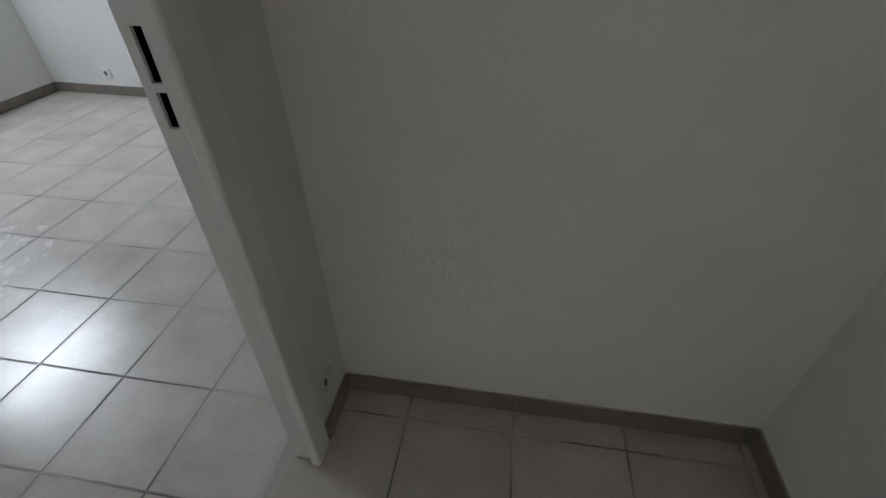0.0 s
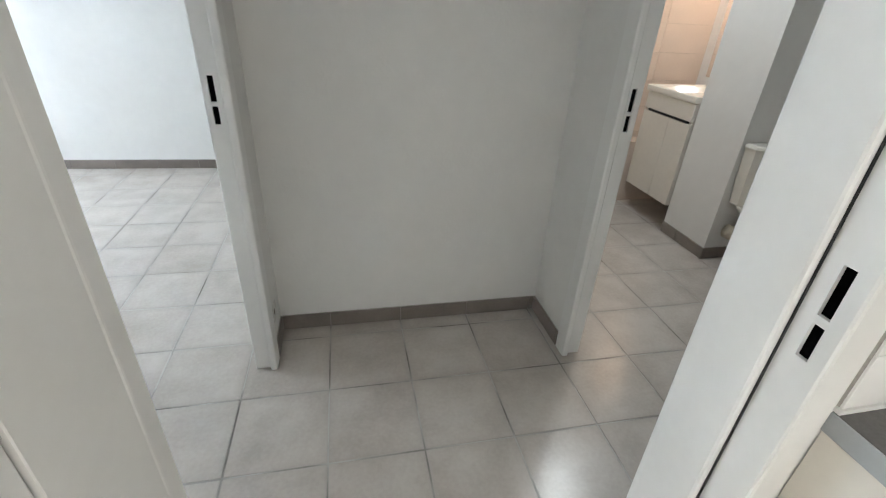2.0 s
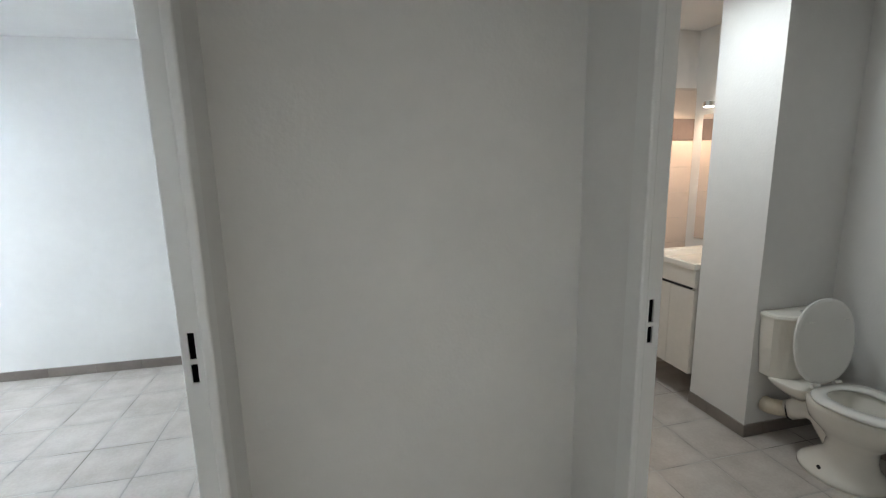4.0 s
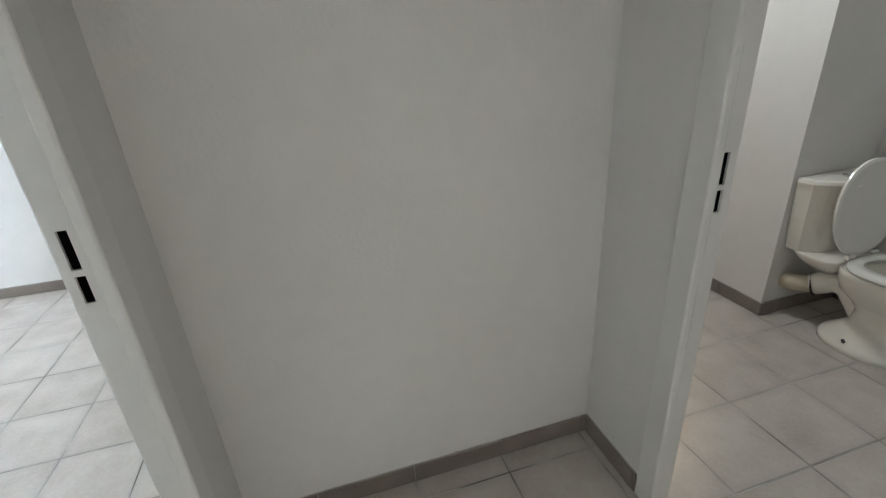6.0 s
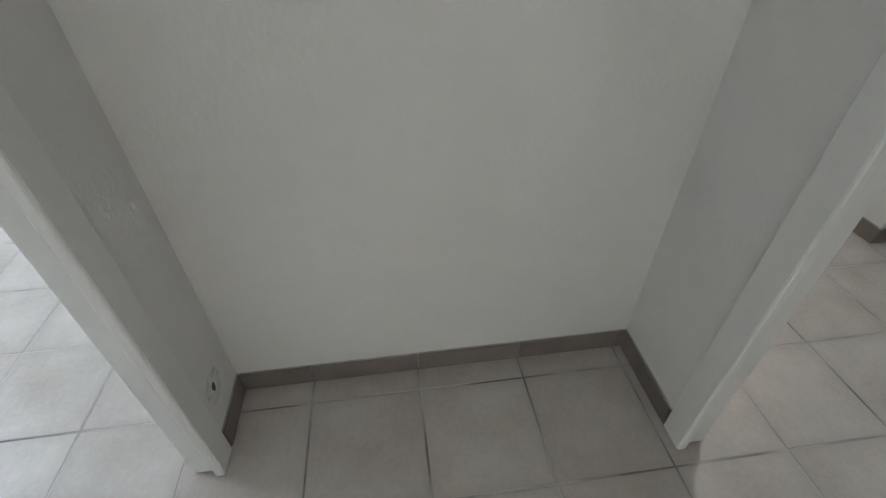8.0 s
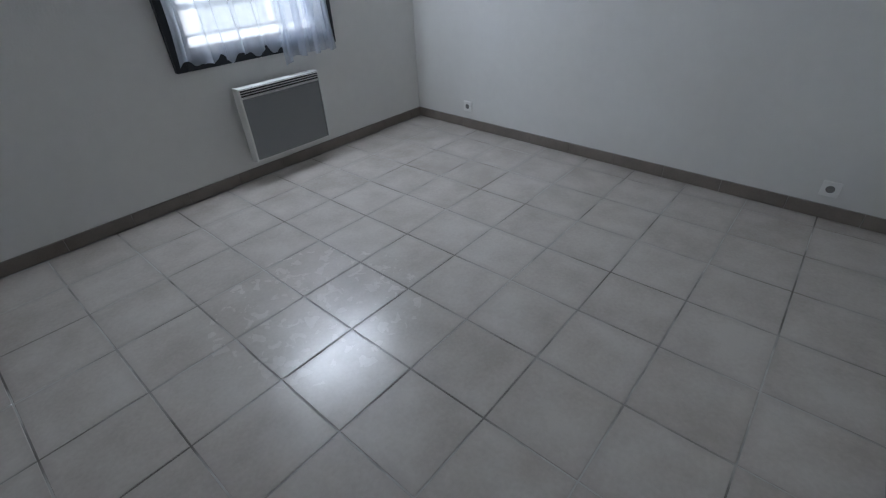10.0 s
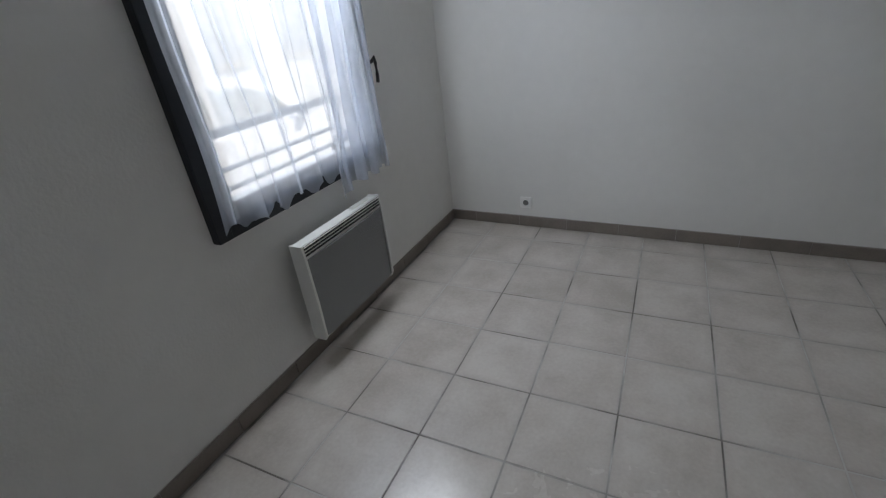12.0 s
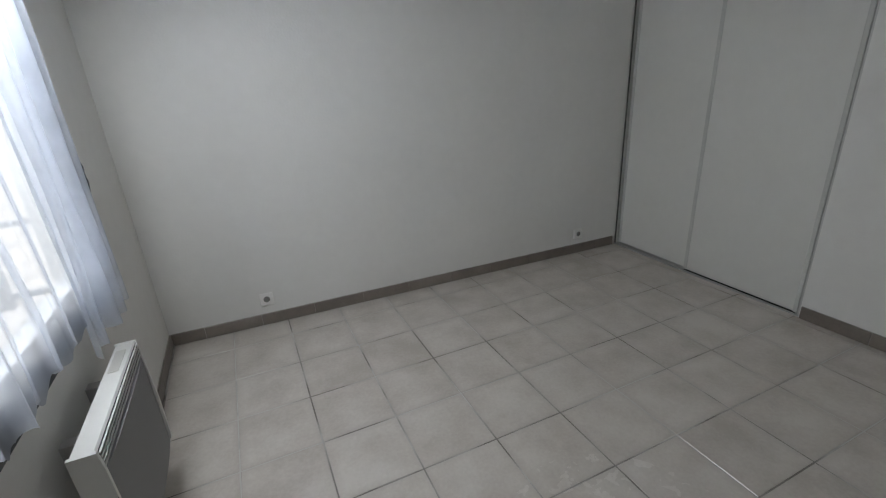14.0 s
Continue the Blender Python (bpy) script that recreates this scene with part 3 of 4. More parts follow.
def heater():
    y0, y1, z0, z1, xb, xf = 1.210, 1.806, 0.158, 0.622, XW + 0.066, XW + 0.138
    root = thing("electric_heater", (XW, (y0 + y1) / 2, z0), "white wall-mounted electric convector with grey perforated front", "heater")
    body = [(xb, z0), (xf - 0.016, z0), (xf - 0.010, z0 + 0.008), (xf - 0.010, z1 - 0.058), (xf - 0.012, z1 - 0.008), (xf - 0.018, z1), (xb + 0.004, z1), (xb, z1 - 0.004)]
    part("casing", prism(body, lambda u, v, w: (u, w, v), y0 + 0.004, y1 - 0.004), HEATER, root)
    for y in (y0, y1 - 0.012):
        cheek = [(xb - 0.002, z0 - 0.003), (xf - 0.012, z0 - 0.003), (xf - 0.002, z0 + 0.02), (xf + 0.001, z0 + 0.20), (xf - 0.004, z1 - 0.055), (xf - 0.010, z1 + 0.002), (xb - 0.002, z1 + 0.002)]
        part("end_cheek", prism(cheek, lambda u, v, w: (u, w, v), y, y + 0.012), HEATER, root)
    bm = bmesh.new()
    n = 24
    zz = [z0 + 0.012, z1 - 0.062]
    rows = []
    for k in range(n + 1):
        s = k / n
        y = y0 + 0.013 + (y1 - y0 - 0.026) * s
        bow = 0.010 * (1 - abs(2 * s - 1) ** 4)
        rows.append([(xf - 0.0085 + bow * 0.9, y, zz[0]), (xf - 0.0085 + bow, y, zz[1])])
    front = [[bm.verts.new(p) for p in r] for r in rows]
    back = [[bm.verts.new((xf - 0.013, p[1], p[2])) for p in r] for r in rows]
    for k in range(n):
        bm.faces.new((front[k][0], front[k + 1][0], front[k + 1][1], front[k][1]))
        bm.faces.new((back[k][1], back[k + 1][1], front[k + 1][1], front[k][1]))
        bm.faces.new((back[k][0], back[k + 1][0], front[k + 1][0], front[k][0]))
    part("front_panel", bm, PERF, root, "grey perforated metal front")
    g = part("outlet_grille", box((xf - 0.0115, y0 + 0.014, z1 - 0.054), (xf - 0.0085, y1 - 0.014, z1 - 0.004)), BLACK, root, "dark warm air outlet")
    for z in (z1 - 0.053, z1 - 0.038, z1 - 0.0235, z1 - 0.0095):
        part("slat", box((xf - 0.010, y0 + 0.013, z), (xf - 0.0045, y1 - 0.013, z + 0.0045), 0.001, 1), HEATER, g)
    for y in (y0 + 0.16, y1 - 0.16):
        part("wall_bracket", box((XW, y - 0.02, z0 + 0.05), (xb + 0.002, y + 0.02, z1 - 0.05)), ALU, root, "grey steel wall bracket")
    part("thermostat_cover", box((xb + 0.012, y1 - 0.20, z1), (xf - 0.03, y1 - 0.06, z1 + 0.003), 0.001), SEATPLASTIC, root)
    return root


heater()

# ---- sockets ----


def socket(m, label):
    root = thing("wall_socket", (0, 0, 0), label, "socket", group="wall sockets")
    plate = part("plate", box((-0.041, -0.012, -0.041), (0.041, 0.0, 0.041), 0.004), SOCKET, root)
    ring = [[(0.021 * math.cos(a) * k, d, 0.021 * math.sin(a) * k) for a in [2 * math.pi * i / 20 for i in range(20)]] for k, d in ((1.15, -0.0118), (1.13, -0.0150), (1.0, -0.0150), (0.97, -0.0121))]
    part("collar", loft(ring, caps=False), SOCKET, plate)
    # flush dark grey disc paints the shade inside the white well
    part("well", cylinder((0, -0.0110, 0), (0, -0.0126, 0), 0.0196, 20), material("socket_well_shade", (0.20, 0.195, 0.19), 0.6), plate, "shaded socket well")
    part("earth_pin", cylinder((0, -0.010, 0.008), (0, -0.020, 0.008), 0.0024, 8), CHROME, plate)
    root.matrix_basis = m
    return root


socket(NORTH @ Matrix.Translation((0.582, 0, 0.180)), "white plastic wall socket low on the wall beside the heater")
socket(NORTH @ Matrix.Translation((3.030, 0, 0.167)), "white plastic wall socket low on the wall beside the wardrobe")

# ---- wardrobe with sliding doors ----


def wardrobe():
    x, top = XB + 0.010, 2.47
    ye = 2.790
    root = thing("wardrobe", (x, 2.08, 0), "built-in wardrobe with two closed white sliding doors", "wardrobe")
    for nm, a, b, px in (("sliding_door", 2.058, ye - 0.012, x + 0.034), ("sliding_door", 1.335, 2.108, x + 0.004)):
        d = part(nm, box((px, a + 0.024, 0.022), (px + 0.012, b - 0.024, top - 0.02), 0.001, 1), WARDROBE, root)
        for y in (a, b - 0.026):
            part("handle_profile", box((px - 0.006, y, 0.018), (px + 0.022, y + 0.026, top - 0.015), 0.004), PROFILE, d, "pale grey upright handle profile")
        part("door_rail", box((px + 0.001, a + 0.026, 0.016), (px + 0.018, b - 0.026, 0.024)), PROFILE, d)
    track = part("floor_track", boxes(((x - 0.006, 1.322, 0.0), (x + 0.070, ye, 0.006)), ((x - 0.006, 1.322, 0.006), (x - 0.002, ye, 0.013)), ((x + 0.029, 1.322, 0.006), (x + 0.031, ye, 0.012))), ALU, root, "aluminium double floor track")
    # black strip paints the shadow line below the near door
    part("track_shadow_gap", box((x - 0.0005, 1.345, 0.0065), (x + 0.002, 2.1, 0.0225)), BLACK, track, "black strip standing in for the shade under the near door")
    part("side_channel", box((x + 0.010, ye - 0.004, 0.0), (x + 0.07, ye + 0.002, top)), PROFILE, root, "pale side channel")
    # thin dark strip paints the shade in the gap at the wall
    part("gap_shade_strip", box((x - 0.002, ye - 0.0035, 0.0), (x + 0.010, ye + 0.002, top)), GAPSHADE, root, "dark strip standing in for the shaded gap at the wall")
    part("jamb_profile", box((x, 1.319, 0.0), (x + 0.075, 1.333, top), 0.002), PROFILE, root)
    part("top_fascia", box((x - 0.004, 1.319, top - 0.045), (x + 0.004, ye, top + 0.01)), PROFILE, root)
    for z in (0.9, 1.8):
        part("shelf", box((x + 0.10, 2.1, z), (0.34, 2.78, z + 0.019)), WARDROBE, root)
    return root


wardrobe()

# ---- old outlet hole in the alcove ----
hole = thing("filled_outlet", (XH0, 0.30, 0.19), "roughly filled old outlet with plaster patch and open hole", "wall patch")
ring = [[(XH0 + d, 0.298 + r * (1 + 0.10 * math.sin(3 * a + 1)) * math.cos(a), 0.192 + r * (1 + 0.08 * math.sin(5 * a)) * math.sin(a)) for a in [2 * math.pi * i / 24 for i in range(24)]]
        for r, d in ((0.047, 0.0004), (0.043, 0.0022), (0.020, 0.0026), (0.016, 0.0006))]
part("plaster_patch", loft(ring, caps=False), material("filler_plaster", (0.70, 0.685, 0.65), 0.9, var=0.12, scale=60, bump=0.5), hole)
# wall is not cut: a dark disc paints the shade of the hole
part("hole", loft([[(XH0 + 0.0008, 0.296 + 0.010 * math.cos(a), 0.196 + 0.017 * math.sin(a)) for a in [2 * math.pi * i / 14 for i in range(14)]],
                   [(XH0 + 0.0014, 0.296 + 0.009 * math.cos(a), 0.196 + 0.016 * math.sin(a)) for a in [2 * math.pi * i / 14 for i in range(14)]]]), material("hole_shade", (0.10, 0.085, 0.07), 0.95, var=0.3, scale=80), hole, "dark disc standing in for the shaded open hole")
part("crack", tube([(XH0 + 0.0012, 0.338, 0.226), (XH0 + 0.0012, 0.262, 0.222), (XH0 + 0.0012, 0.250, 0.195), (XH0 + 0.0012, 0.262, 0.165)], 0.0006, 5), EDGING, hole, "hairline crack round the patch")

# ---- toilet ----


def toilet():
    cx = 2.578
    root = thing("toilet", (cx, 0.42, 0), "white ceramic close-coupled toilet with its lid raised", "toilet")

    def egg(cy, z, hw, front, back, n=40, sq=0.9):
        out = []
        for k in range(n):
            a = 2 * math.pi * k / n
            c, s = math.cos(a), math.sin(a)
            out.append((cx + hw * math.copysign(abs(c) ** sq, c), cy + (back if s > 0 else front) * math.copysign(abs(s) ** sq, s), z))
        return out

    foot = [egg(0.41, 0.0, 0.168, 0.185, 0.19), egg(0.41, 0.022, 0.166, 0.183, 0.19), egg(0.41, 0.036, 0.150, 0.165, 0.18), egg(0.41, 0.075, 0.122, 0.135, 0.135),
            egg(0.41, 0.13, 0.092, 0.130, 0.085), egg(0.41, 0.19, 0.090, 0.135, 0.075), egg(0.41, 0.24, 0.124, 0.180, 0.10), egg(0.41, 0.29, 0.166, 0.235, 0.16),
            egg(0.41, 0.335, 0.188, 0.268, 0.165), egg(0.41, 0.372, 0.196, 0.281, 0.17), egg(0.41, 0.390, 0.196, 0.282, 0.17), egg(0.41, 0.396, 0.190, 0.276, 0.165),
            egg(0.40, 0.396, 0.136, 0.215, 0.12), egg(0.40, 0.375, 0.128, 0.205, 0.115), egg(0.41, 0.30, 0.105, 0.16, 0.10), egg(0.42, 0.21, 0.06, 0.08, 0.07), egg(0.43, 0.19, 0.03, 0.04, 0.035)]
    part("bowl", loft(foot), CERAMIC, root, smooth=True)
    shelf = [ellipse(cx, 0.655, z, 0.165 * k, 0.125 * k, 28, 0.6) for z, k in ((0.300, 0.45), (0.345, 0.80), (0.385, 1.0), (0.397, 1.0), (0.400, 0.97))]
    part("cistern_shelf", loft(shelf), CERAMIC, root, smooth=True)
    trap = tube([(cx, 0.43, 0.10), (cx, 0.48, 0.165), (cx - 0.005, 0.545, 0.245), (cx - 0.015, 0.60, 0.258), (cx - 0.03, 0.645, 0.235), (cx - 0.04, 0.68, 0.210)], 0.057, 18)
    part("trapway", trap, CERAMIC, root, smooth=True)
    for sx in (-1, 1):
        part("floor_bolt", cylinder((cx + sx * 0.132, 0.425, 0.034), (cx + sx * 0.150, 0.425, 0.056), 0.008, 10), DARKMETAL, root, "dark bolt head")
    pipe = part("waste_pipe", tube([(cx - 0.04, 0.675, 0.212), (cx - 0.055, 0.705, 0.204), (cx - 0.075, 0.730, 0.200), (cx - 0.092, 0.755, 0.198), (cx - 0.095, 0.789, 0.197)], 0.045, 18), PIPE, root, "yellowed plastic waste pipe", smooth=True)
    part("seal_ring", tube([(cx - 0.040, 0.678, 0.211), (cx - 0.043, 0.685, 0.209)], 0.058, 18), DARKMETAL, pipe, "dark rubber seal")
    # cistern: flat back, bowed front
    def plan(z, hw, d):
        y1 = 0.788
        pts = [(cx + hw, y1, z), (cx - hw, y1, z)]
        for k in range(17):
            s = -1 + 2 * k / 16
            pts.append((cx + hw * s, y1 - d * (0.50 + 0.50 * (1 - abs(s) ** 2.6)), z))
        return pts
    tank = part("cistern", loft([plan(0.392, 0.150, 0.118), plan(0.402, 0.162, 0.130), plan(0.57, 0.182, 0.148), plan(0.735, 0.190, 0.154)]), CERAMIC, root)
    lid = part("cistern_lid", loft([plan(0.735, 0.194, 0.159), plan(0.750, 0.197, 0.163), plan(0.762, 0.193, 0.159), plan(0.768, 0.175, 0.142)]), CERAMIC, tank)
    part("flush_button", cylinder((cx, 0.70, 0.767), (cx, 0.70, 0.776), 0.022, 18), CHROME, lid, "chrome flush button")
    # seat and raised lid
    def oval(hw, front, back, z):
        return egg(0.40, z, hw, front, back, 44, 0.92)
    ringv = [oval(0.198, 0.280, 0.150, 0.402), oval(0.202, 0.285, 0.153, 0.409), oval(0.196, 0.278, 0.148, 0.420), oval(0.128, 0.198, 0.105, 0.420), oval(0.120, 0.190, 0.098, 0.411), oval(0.126, 0.196, 0.104, 0.402)]
    bm = loft(ringv + [ringv[0]], caps=False)
    bmesh.ops.remove_doubles(bm, verts=bm.verts, dist=1e-5)
    part("seat", bm, SEATPLASTIC, root, smooth=True)
    tilt = Matrix.Translation((cx, 0.548, 0.424)) @ Matrix.Rotation(radians(-6), 4, "X")
    bm = loft([[(x - cx, y, z) for x, y, z in r] for r in ([(cx + hw * c, d, 0.226 + hl * s) for c, s in [(math.copysign(abs(math.cos(a)) ** 0.9, math.cos(a)), math.copysign(abs(math.sin(a)) ** 0.9, math.sin(a))) for a in [2 * math.pi * k / 44 for k in range(44)]]]
                                                       for hw, hl, d in ((0.190, 0.212, 0.0), (0.203, 0.225, 0.004), (0.205, 0.227, 0.012), (0.197, 0.219, 0.020)))])
    bm.transform(tilt)
    raised = part("raised_lid", bm, SEATPLASTIC, root, "raised plastic lid leaning on the cistern", smooth=False)
    for sx in (-0.075, 0.075):
        part("hinge", cylinder((cx + sx - 0.022, 0.545, 0.424), (cx + sx + 0.022, 0.545, 0.424), 0.011, 12), SEATPLASTIC, raised)
        b = box((cx + sx * 1.55 - 0.012, 0.5675, 0.0), (cx + sx * 1.55 + 0.012, 0.574, 0.008), 0.002)
        bmesh.ops.translate(b, verts=b.verts, vec=(0, -0.003, 0.76))
        part("buffer", b, SEATPLASTIC, raised)
    return root


toilet()

# ---- vanity unit ----


def vanity():
    x0, x1, y0, y1 = 2.335, XE - 0.004, 1.215, 1.725
    root = thing("vanity_unit", (2.6, 1.47, 0), "cream laminate vanity unit with two doors and one drawer", "vanity")
    part("body", box((x0 + 0.019, y0, 0.195), (x1, y1, 0.900)), LAMINATE, root)
    dr = part("drawer_front", box((x0, y0, 0.785), (x0 + 0.018, y1, 0.898), 0.0015, 1), LAMINATE, root)
    # no real recess: a black strip paints the shade of the grip
    part("grip_recess", box((x0 - 0.0015, y0 + 0.03, 0.770), (x0 + 0.017, y1 - 0.05, 0.786)), BLACK, dr, "black strip standing in for the shade of the recessed grip")
    mid = 1.425
    for a, b in ((y0, mid - 0.0015), (mid + 0.0015, y1)):
        part("door", box((x0, a, 0.197), (x0 + 0.018, b, 0.768), 0.0015, 1), LAMINATE, root)
    for y in (y0 + 0.14, y1 - 0.05):
        part("leg", cylinder((x0 + 0.42, y, 0.0), (x0 + 0.42, y, 0.196), 0.018), DARKMETAL, root, "dark round leg")
        part("leg", cylinder((x1 - 0.06, y, 0.0), (x1 - 0.06, y, 0.196), 0.018), DARKMETAL, root, "dark round leg")
    basin = thing("washbasin", (2.6, 1.47, 0.90), "white moulded washbasin top on the vanity unit", "washbasin")
    rim = lambda z, g: [(x0 - 0.012 + g, y0 - 0.004 + g, z), (x1 - g, y0 - 0.004 + g, z), (x1 - g, y1 + 0.012 - g, z), (x0 - 0.012 + g, y1 + 0.012 - g, z)]
    part("basin_top", loft([rim(0.901, 0.004), rim(0.915, 0.0), rim(0.940, 0.0), rim(0.946, 0.006), rim(0.938, 0.05), rim(0.86, 0.11)]), CERAMIC, basin)
    tap = part("mixer_tap", cylinder((x1 - 0.05, 1.47, 0.94), (x1 - 0.05, 1.47, 1.05), 0.02), CHROME, basin, "chrome mixer tap")
    part("spout", tube([(x1 - 0.05, 1.47, 1.03), (x1 - 0.11, 1.47, 1.05), (x1 - 0.17, 1.47, 1.04)], 0.012), CHROME, tap)
    return root


vanity()
mir = thing("mirror", (XE, 1.53, 1.0), "tall frameless mirror on the wall above the washbasin", "mirror")
part("mirror_glass", box((XE - 0.012, 1.212, 0.99), (XE - 0.004, 1.845, 1.93), 0.001, 1), MIRROR, mir)
lamp = thing("mirror_lamp", (XE, 1.70, 1.97), "small warm spot lamp on an arm above the mirror", "lamp")
part("arm", tube([(XE - 0.004, 1.70, 1.99), (XE - 0.05, 1.70, 2.0), (XE - 0.11, 1.70, 1.995)], 0.007), CHROME, lamp)
part("spot_head", cylinder((XE - 0.11, 1.70, 2.004), (XE - 0.11, 1.70, 1.972), 0.034, 20), CHROME, lamp)
part("bulb", cylinder((XE - 0.11, 1.70, 1.9715), (XE - 0.11, 1.70, 1.9655), 0.030, 20), BULB, lamp, "glowing warm bulb face")
area_lamp("mirror_lamp_light", look((XE - 0.11, 1.70, 1.955), (XE - 0.30, 1.66, 0.6)), 0.06, 0.06, BATH, (1.0, 0.68, 0.46))
cl = thing("ceiling_lamp", (1.80, 0.93, CEILING), "round white bathroom ceiling lamp, lit", "lamp")
part("base", cylinder((1.80, 0.93, CEILING), (1.80, 0.93, CEILING - 0.03), 0.14, 28), FRAME, cl)
part("diffuser", loft([ellipse(1.80, 0.93, CEILING - z, r, r, 28) for z, r in ((0.03, 0.135), (0.045, 0.13), (0.058, 0.10), (0.064, 0.05))]), glow_material("lamp_diffuser", (0.94, 0.98, 1.0), 3.6), cl, "glowing opal diffuser", smooth=True)
area_lamp("ceiling_lamp_light", look((1.80, 0.93, CEILING - 0.072), (1.801, 0.93, 0)), 0.2, 0.2, CEILLAMP, (0.94, 0.98, 1.0))
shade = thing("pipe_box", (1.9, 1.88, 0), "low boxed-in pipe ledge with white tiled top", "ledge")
part("ledge_body", box((XT, 1.790, 0.0), (XE - 0.006, YBATH - 0.012, 0.500), 0.003, 1), WALLTILE, shade)

# ---- kitchen end beside the living-room door ----
kit = thing("kitchen_cabinet", (1.2, -1.33, 0), "cream kitchen base cabinet at the door", "cabinet")
part("side_panel", box((0.800, -1.615, 0.0), (0.818, YL - 0.002, 0.851), 0.001, 1), LAMINATE, kit)
part("carcass", box((0.818, -1.590, 0.10), (2.4, YL - 0.002, 0.851)), LAMINATE, kit)
for k in range(3):
    d = part("door", box((0.822 + 0.527 * k, -1.612, 0.105), (1.343 + 0.527 * k, -1.592, 0.845), 0.002, 1), LAMINATE, kit)
    part("handle", tube([(1.25 + 0.527 * k, -1.613, 0.62), (1.25 + 0.527 * k, -1.640, 0.63), (1.25 + 0.527 * k, -1.640, 0.75), (1.25 + 0.527 * k, -1.613, 0.76)], 0.005), CHROME, d)
top = thing("worktop", (1.2, -1.33, 0.853), "dark grey laminate kitchen worktop with pale edge strip", "worktop")
part("slab", box((0.796, -1.635, 0.853), (2.4, YL - 0.002, 0.891), 0.002), WORKTOP, top)
part("end_edging", box((0.793, -1.634, 0.854), (0.7965, YL - 0.003, 0.890)), EDGING, top, "pale grey edge strip")
part("sealant", box((0.797, YL - 0.011, 0.891), (2.4, YL - 0.001, 0.899)), SOCKET, top, "white sealant bead")
splash = tagged(finish("wall_splashback", box((0.80, YL - 0.004, 0.900), (2.4, YL + 0.001, 1.50)), MORTAR), "white tiled splashback over the worktop", "splashback", kind="structure")

# ---- outside ----
tagged(finish("ground", box((-600, -600, -0.45), (600, 600, -0.40)), ASPHALT), "grey asphalt street surface", "ground", kind="structure")
# facade carries its own glow, so the view outside stays bright
tagged(finish("backdrop", box((-13.2, -26, -0.4), (-13.0, 30, 11)), FACADE), "bright facade across the street with an added glow for sunlight", "backdrop", kind="structure")
facade = bpy.data.objects["backdrop"]
for k in range(7):
    for z in (0.9, 3.9, 6.9):
        y = -7.0 + 3.1 * k + 0.4 * (k % 2)
        part("window_recess", box((-13.0, y, z), (-12.985, y + 1.25, z + 1.5)), SHUTTER, facade, "pale grey closed shutters")
        part("window_ledge", box((-13.0, y - 0.1, z - 0.12), (-12.90, y + 1.35, z - 0.02)), RENDERWALL, facade)
rail = thing("guard_rail", (-4.03, 1.6, 0.72), "pale grey metal guard rail outside the window", "guard rail")
for z, hh in ((0.728, 0.022), (0.800, 0.014), (0.885, 0.016), (1.032, 0.036)):
    part("rail_bar", box((-4.030, 0.80, z), (-4.000, 2.178, z + hh), 0.003, 1), GUARD, rail)
for y in (0.80, 2.150):
    part("rail_post", box((-4.032, y, 0.70), (-3.998, y + 0.03, 1.070), 0.003, 1), GUARD, rail)
for y in (0.805, 2.155):
    for z in (0.74, 1.02):
        part("rail_fixing", box((-4.0, y, z), (XO, y + 0.02, z + 0.02)), GUARD, rail)


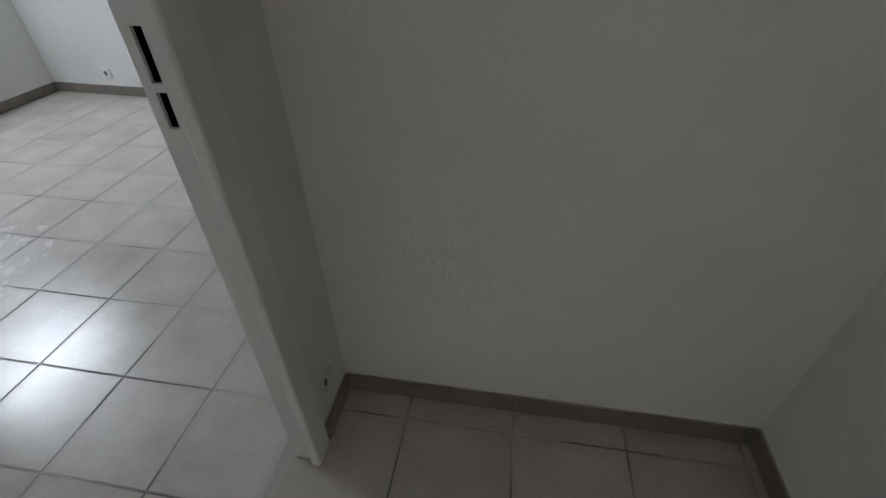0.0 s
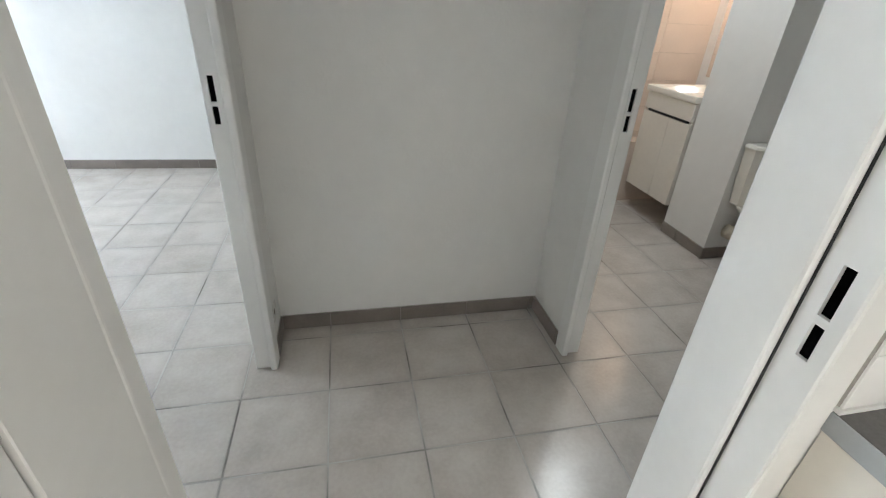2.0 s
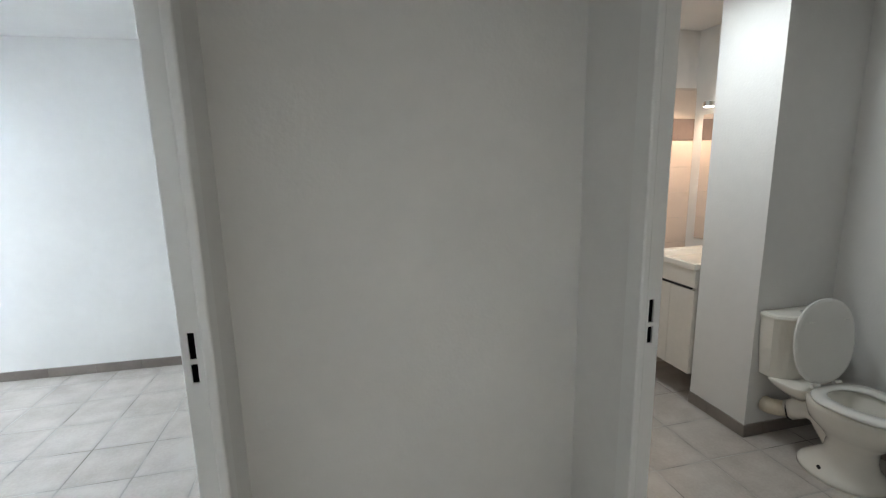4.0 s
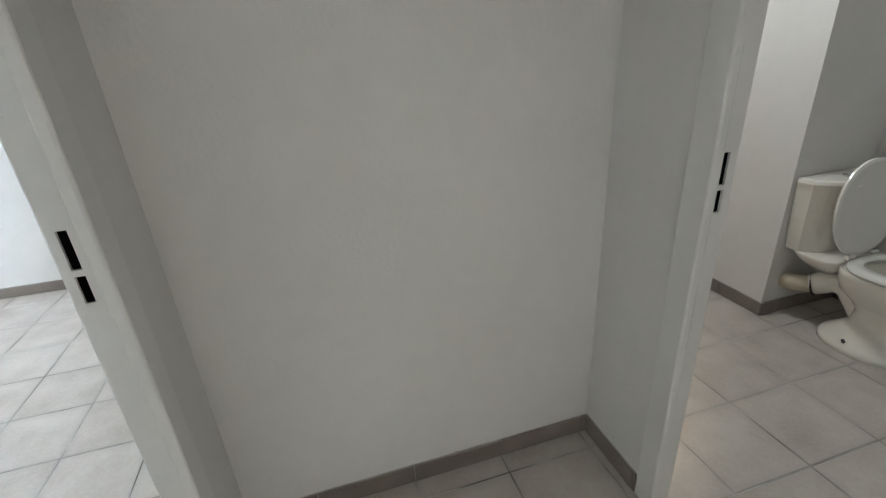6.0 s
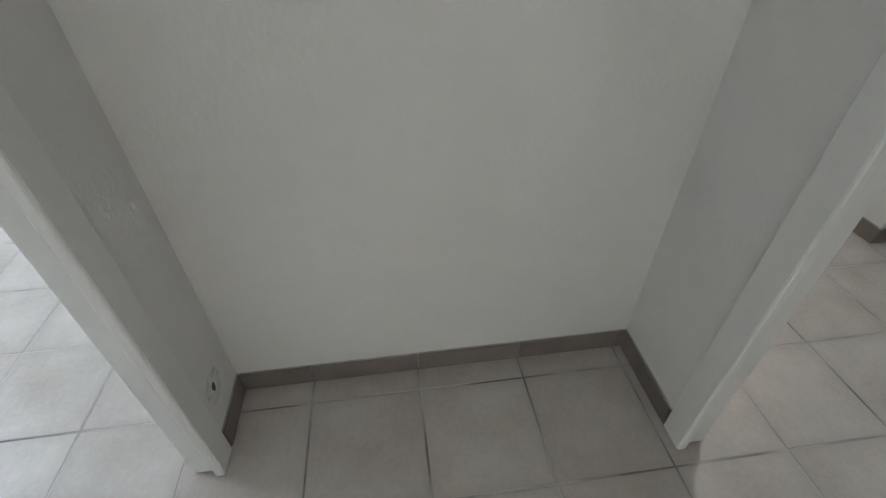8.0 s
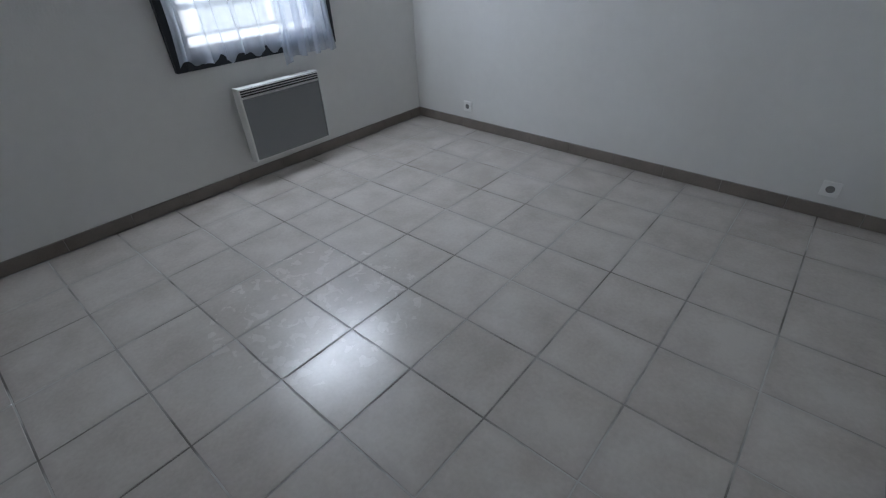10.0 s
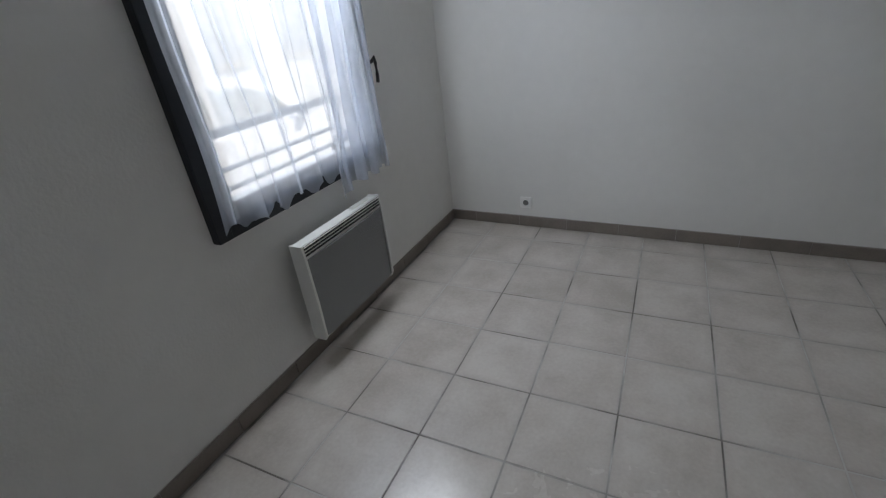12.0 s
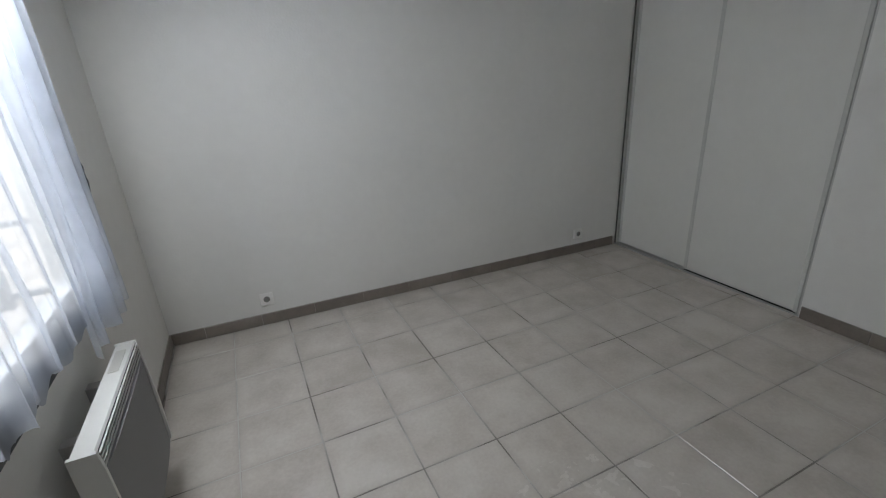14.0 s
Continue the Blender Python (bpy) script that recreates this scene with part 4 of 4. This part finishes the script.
def car():
    """A white hatchback parked along the street, its tail towards -y."""
    x0, base = -7.85, -0.40
    root = thing("parked_car", (-7.0, 4.2, base), "white hatchback car parked in the street", "car")
    y0 = 1.65
    side = [(0.02, 0.30), (0.0, 0.52), (0.03, 0.75), (0.10, 0.92), (0.35, 0.955), (1.2, 0.965), (2.4, 0.955), (3.0, 0.93), (3.6, 0.84), (3.95, 0.70), (4.02, 0.45), (3.98, 0.25), (3.3, 0.20), (0.7, 0.20)]
    rings = []
    for x, k, dz in ((0.0, 0.965, 0.03), (0.07, 1.0, 0.0), (1.63, 1.0, 0.0), (1.70, 0.965, 0.03)):
        rings.append([(x0 + x, y0 + 2.0 + (y - 2.0) * k, base + z + (dz if z < 0.4 else -dz * 0.6)) for y, z in side])
    part("body", loft(rings), CARPAINT, root)
    roof = [(0.10, 0.93), (0.30, 1.22), (0.55, 1.42), (0.95, 1.485), (1.5, 1.505), (2.0, 1.47), (2.45, 1.33), (2.85, 1.10), (3.02, 0.94)]
    cab = []
    for x, k in ((0.16, 0.0), (0.20, 0.9), (0.32, 1.0), (1.38, 1.0), (1.50, 0.9), (1.54, 0.0)):
        cab.append([(x0 + x, y0 + 1.5 + (y - 1.5) * (0.93 + 0.07 * k), base + 0.93 + (z - 0.93) * (0.90 + 0.10 * k) * (1 if k else 0.02)) for y, z in roof] + [(x0 + x, y0 + 1.5, base + 0.92)])
    part("cabin", loft(cab), CARPAINT, root)
    for pts in ([(0.62, 0.99), (0.70, 1.26), (0.98, 1.37), (1.46, 1.395), (1.48, 0.985)], [(1.56, 0.985), (1.54, 1.395), (1.95, 1.36), (2.33, 1.22), (2.62, 0.99)]):
        part("side_window", prism([(y, z) for y, z in pts], lambda u, v, w: (x0 + w - 0.10 * max(0, v - 1.0), y0 + u, base + v), 1.535, 1.552), CARGLASS, root, "dark tinted side window")
    part("tail_light", box((x0 + 1.40, y0 - 0.005, base + 0.66), (x0 + 1.70, y0 + 0.14, base + 0.90), 0.02), REDLENS, root, "red tail light")
    part("door_seam", box((x0 + 1.6985, y0 + 1.50, base + 0.32), (x0 + 1.701, y0 + 1.508, base + 0.94)), BLACK, root)
    part("mirror", box((x0 + 1.66, y0 + 2.50, base + 0.95), (x0 + 1.84, y0 + 2.62, base + 1.08), 0.03), CARPAINT, root)
    for y in (0.68, 3.20):
        for x in (0.10, 1.50):
            w = part("wheel", cylinder((x0 + x, y0 + y, base + 0.30), (x0 + x + 0.20, y0 + y, base + 0.30), 0.30, 28), TYRE, root)
            part("hubcap", cylinder((x0 + x - 0.003, y0 + y, base + 0.30), (x0 + x + 0.203, y0 + y, base + 0.30), 0.19, 20), ALU, w)
    return root


car()

# ---- tiles, last ----
rnd = random.Random(11)


def tile_mesh(name, w, h, d, mat, c=0.0012):
    bm = loft([[(-w / 2, -h / 2, -d), (w / 2, -h / 2, -d), (w / 2, h / 2, -d), (-w / 2, h / 2, -d)],
               [(-w / 2, -h / 2, -c), (w / 2, -h / 2, -c), (w / 2, h / 2, -c), (-w / 2, h / 2, -c)],
               [(-w / 2 + c, -h / 2 + c, 0), (w / 2 - c, -h / 2 + c, 0), (w / 2 - c, h / 2 - c, 0), (-w / 2 + c, h / 2 - c, 0)]])
    bmesh.ops.recalc_face_normals(bm, faces=bm.faces)
    me = bpy.data.meshes.new(name)
    bm.to_mesh(me)
    bm.free()
    me.materials.append(mat)
    return me


# bathroom end wall: pale tiles to 2.14 m with a dark band
tiled = tagged(finish("wall_tiling", box((XT, YBATH - 0.004, 0.0), (XE, YBATH + 0.001, 2.135)), TILEJOINT), "cream glazed wall tiles with a dark brown band", "wall tiling", kind="structure")
wt, bt = tile_mesh("wall_tile", 0.398, 0.198, 0.006, WALLTILE, 0.001), tile_mesh("band_tile", 0.398, 0.163, 0.006, BANDTILE, 0.001)
rows = [0.10 + 0.2 * k - 0.057 for k in range(9)]
for z in rows + [1.828, 2.020]:
    for k in range(5):
        dark = z == 1.828
        x = XE - 0.2 - 0.4 * k
        if x - 0.2 < XT - 0.35:
            continue
        ob = new("band_tile" if dark else "wall_tile", bt if dark else wt)
        ob.parent = tiled
        ob.matrix_basis = Matrix.Translation((x, YBATH - 0.0095, z)) @ Matrix.Rotation(radians(90), 4, "X")
st = tile_mesh("splash_tile", 0.198, 0.098, 0.005, SOCKET, 0.001)
for i in range(7):
    for j in range(5):
        ob = new("splash_tile", st)
        ob.parent = splash
        ob.matrix_basis = Matrix.Translation((0.90 + 0.2 * i, YL - 0.0085, 0.950 + 0.1 * j)) @ Matrix.Rotation(radians(90), 4, "X")

# floor: joints below, one tile object a cell
floor = tagged(finish("floor", box((XW - 0.09, -5.1, -0.12), (XE + 0.15, 3.1, -0.0016)), GROUT), "grey-beige stone-look square floor tiles with dark joints", "floor", kind="structure")
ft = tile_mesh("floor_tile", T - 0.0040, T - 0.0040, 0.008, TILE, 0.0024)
for i in range(-11, 9):
    for j in range(-4, 9):
        if (0 <= i <= 2 and j >= 2) or (3 <= i and j >= 6):
            continue
        ob = new("floor_tile", ft)
        ob.parent = floor
        ob.matrix_basis = (Matrix.Translation(((i + 0.5) * T, (j + 0.5) * T, rnd.uniform(-0.0004, 0.0003)))
                           @ Euler((rnd.gauss(0, 0.0009), rnd.gauss(0, 0.0009), rnd.choice((0, 1, 2, 3)) * math.pi / 2)).to_matrix().to_4x4())
bm = bmesh.new()
for i in range(-11, 9):
    for j in range(-15, -4):
        x, y = (i + 0.5) * T, (j + 0.5) * T
        add_box(bm, (x - T / 2 + 0.0017, y - T / 2 + 0.0017, -0.008), (x + T / 2 - 0.0017, y + T / 2 - 0.0017, 0.0))
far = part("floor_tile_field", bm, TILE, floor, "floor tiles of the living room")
tagged(far, kind="stuff")
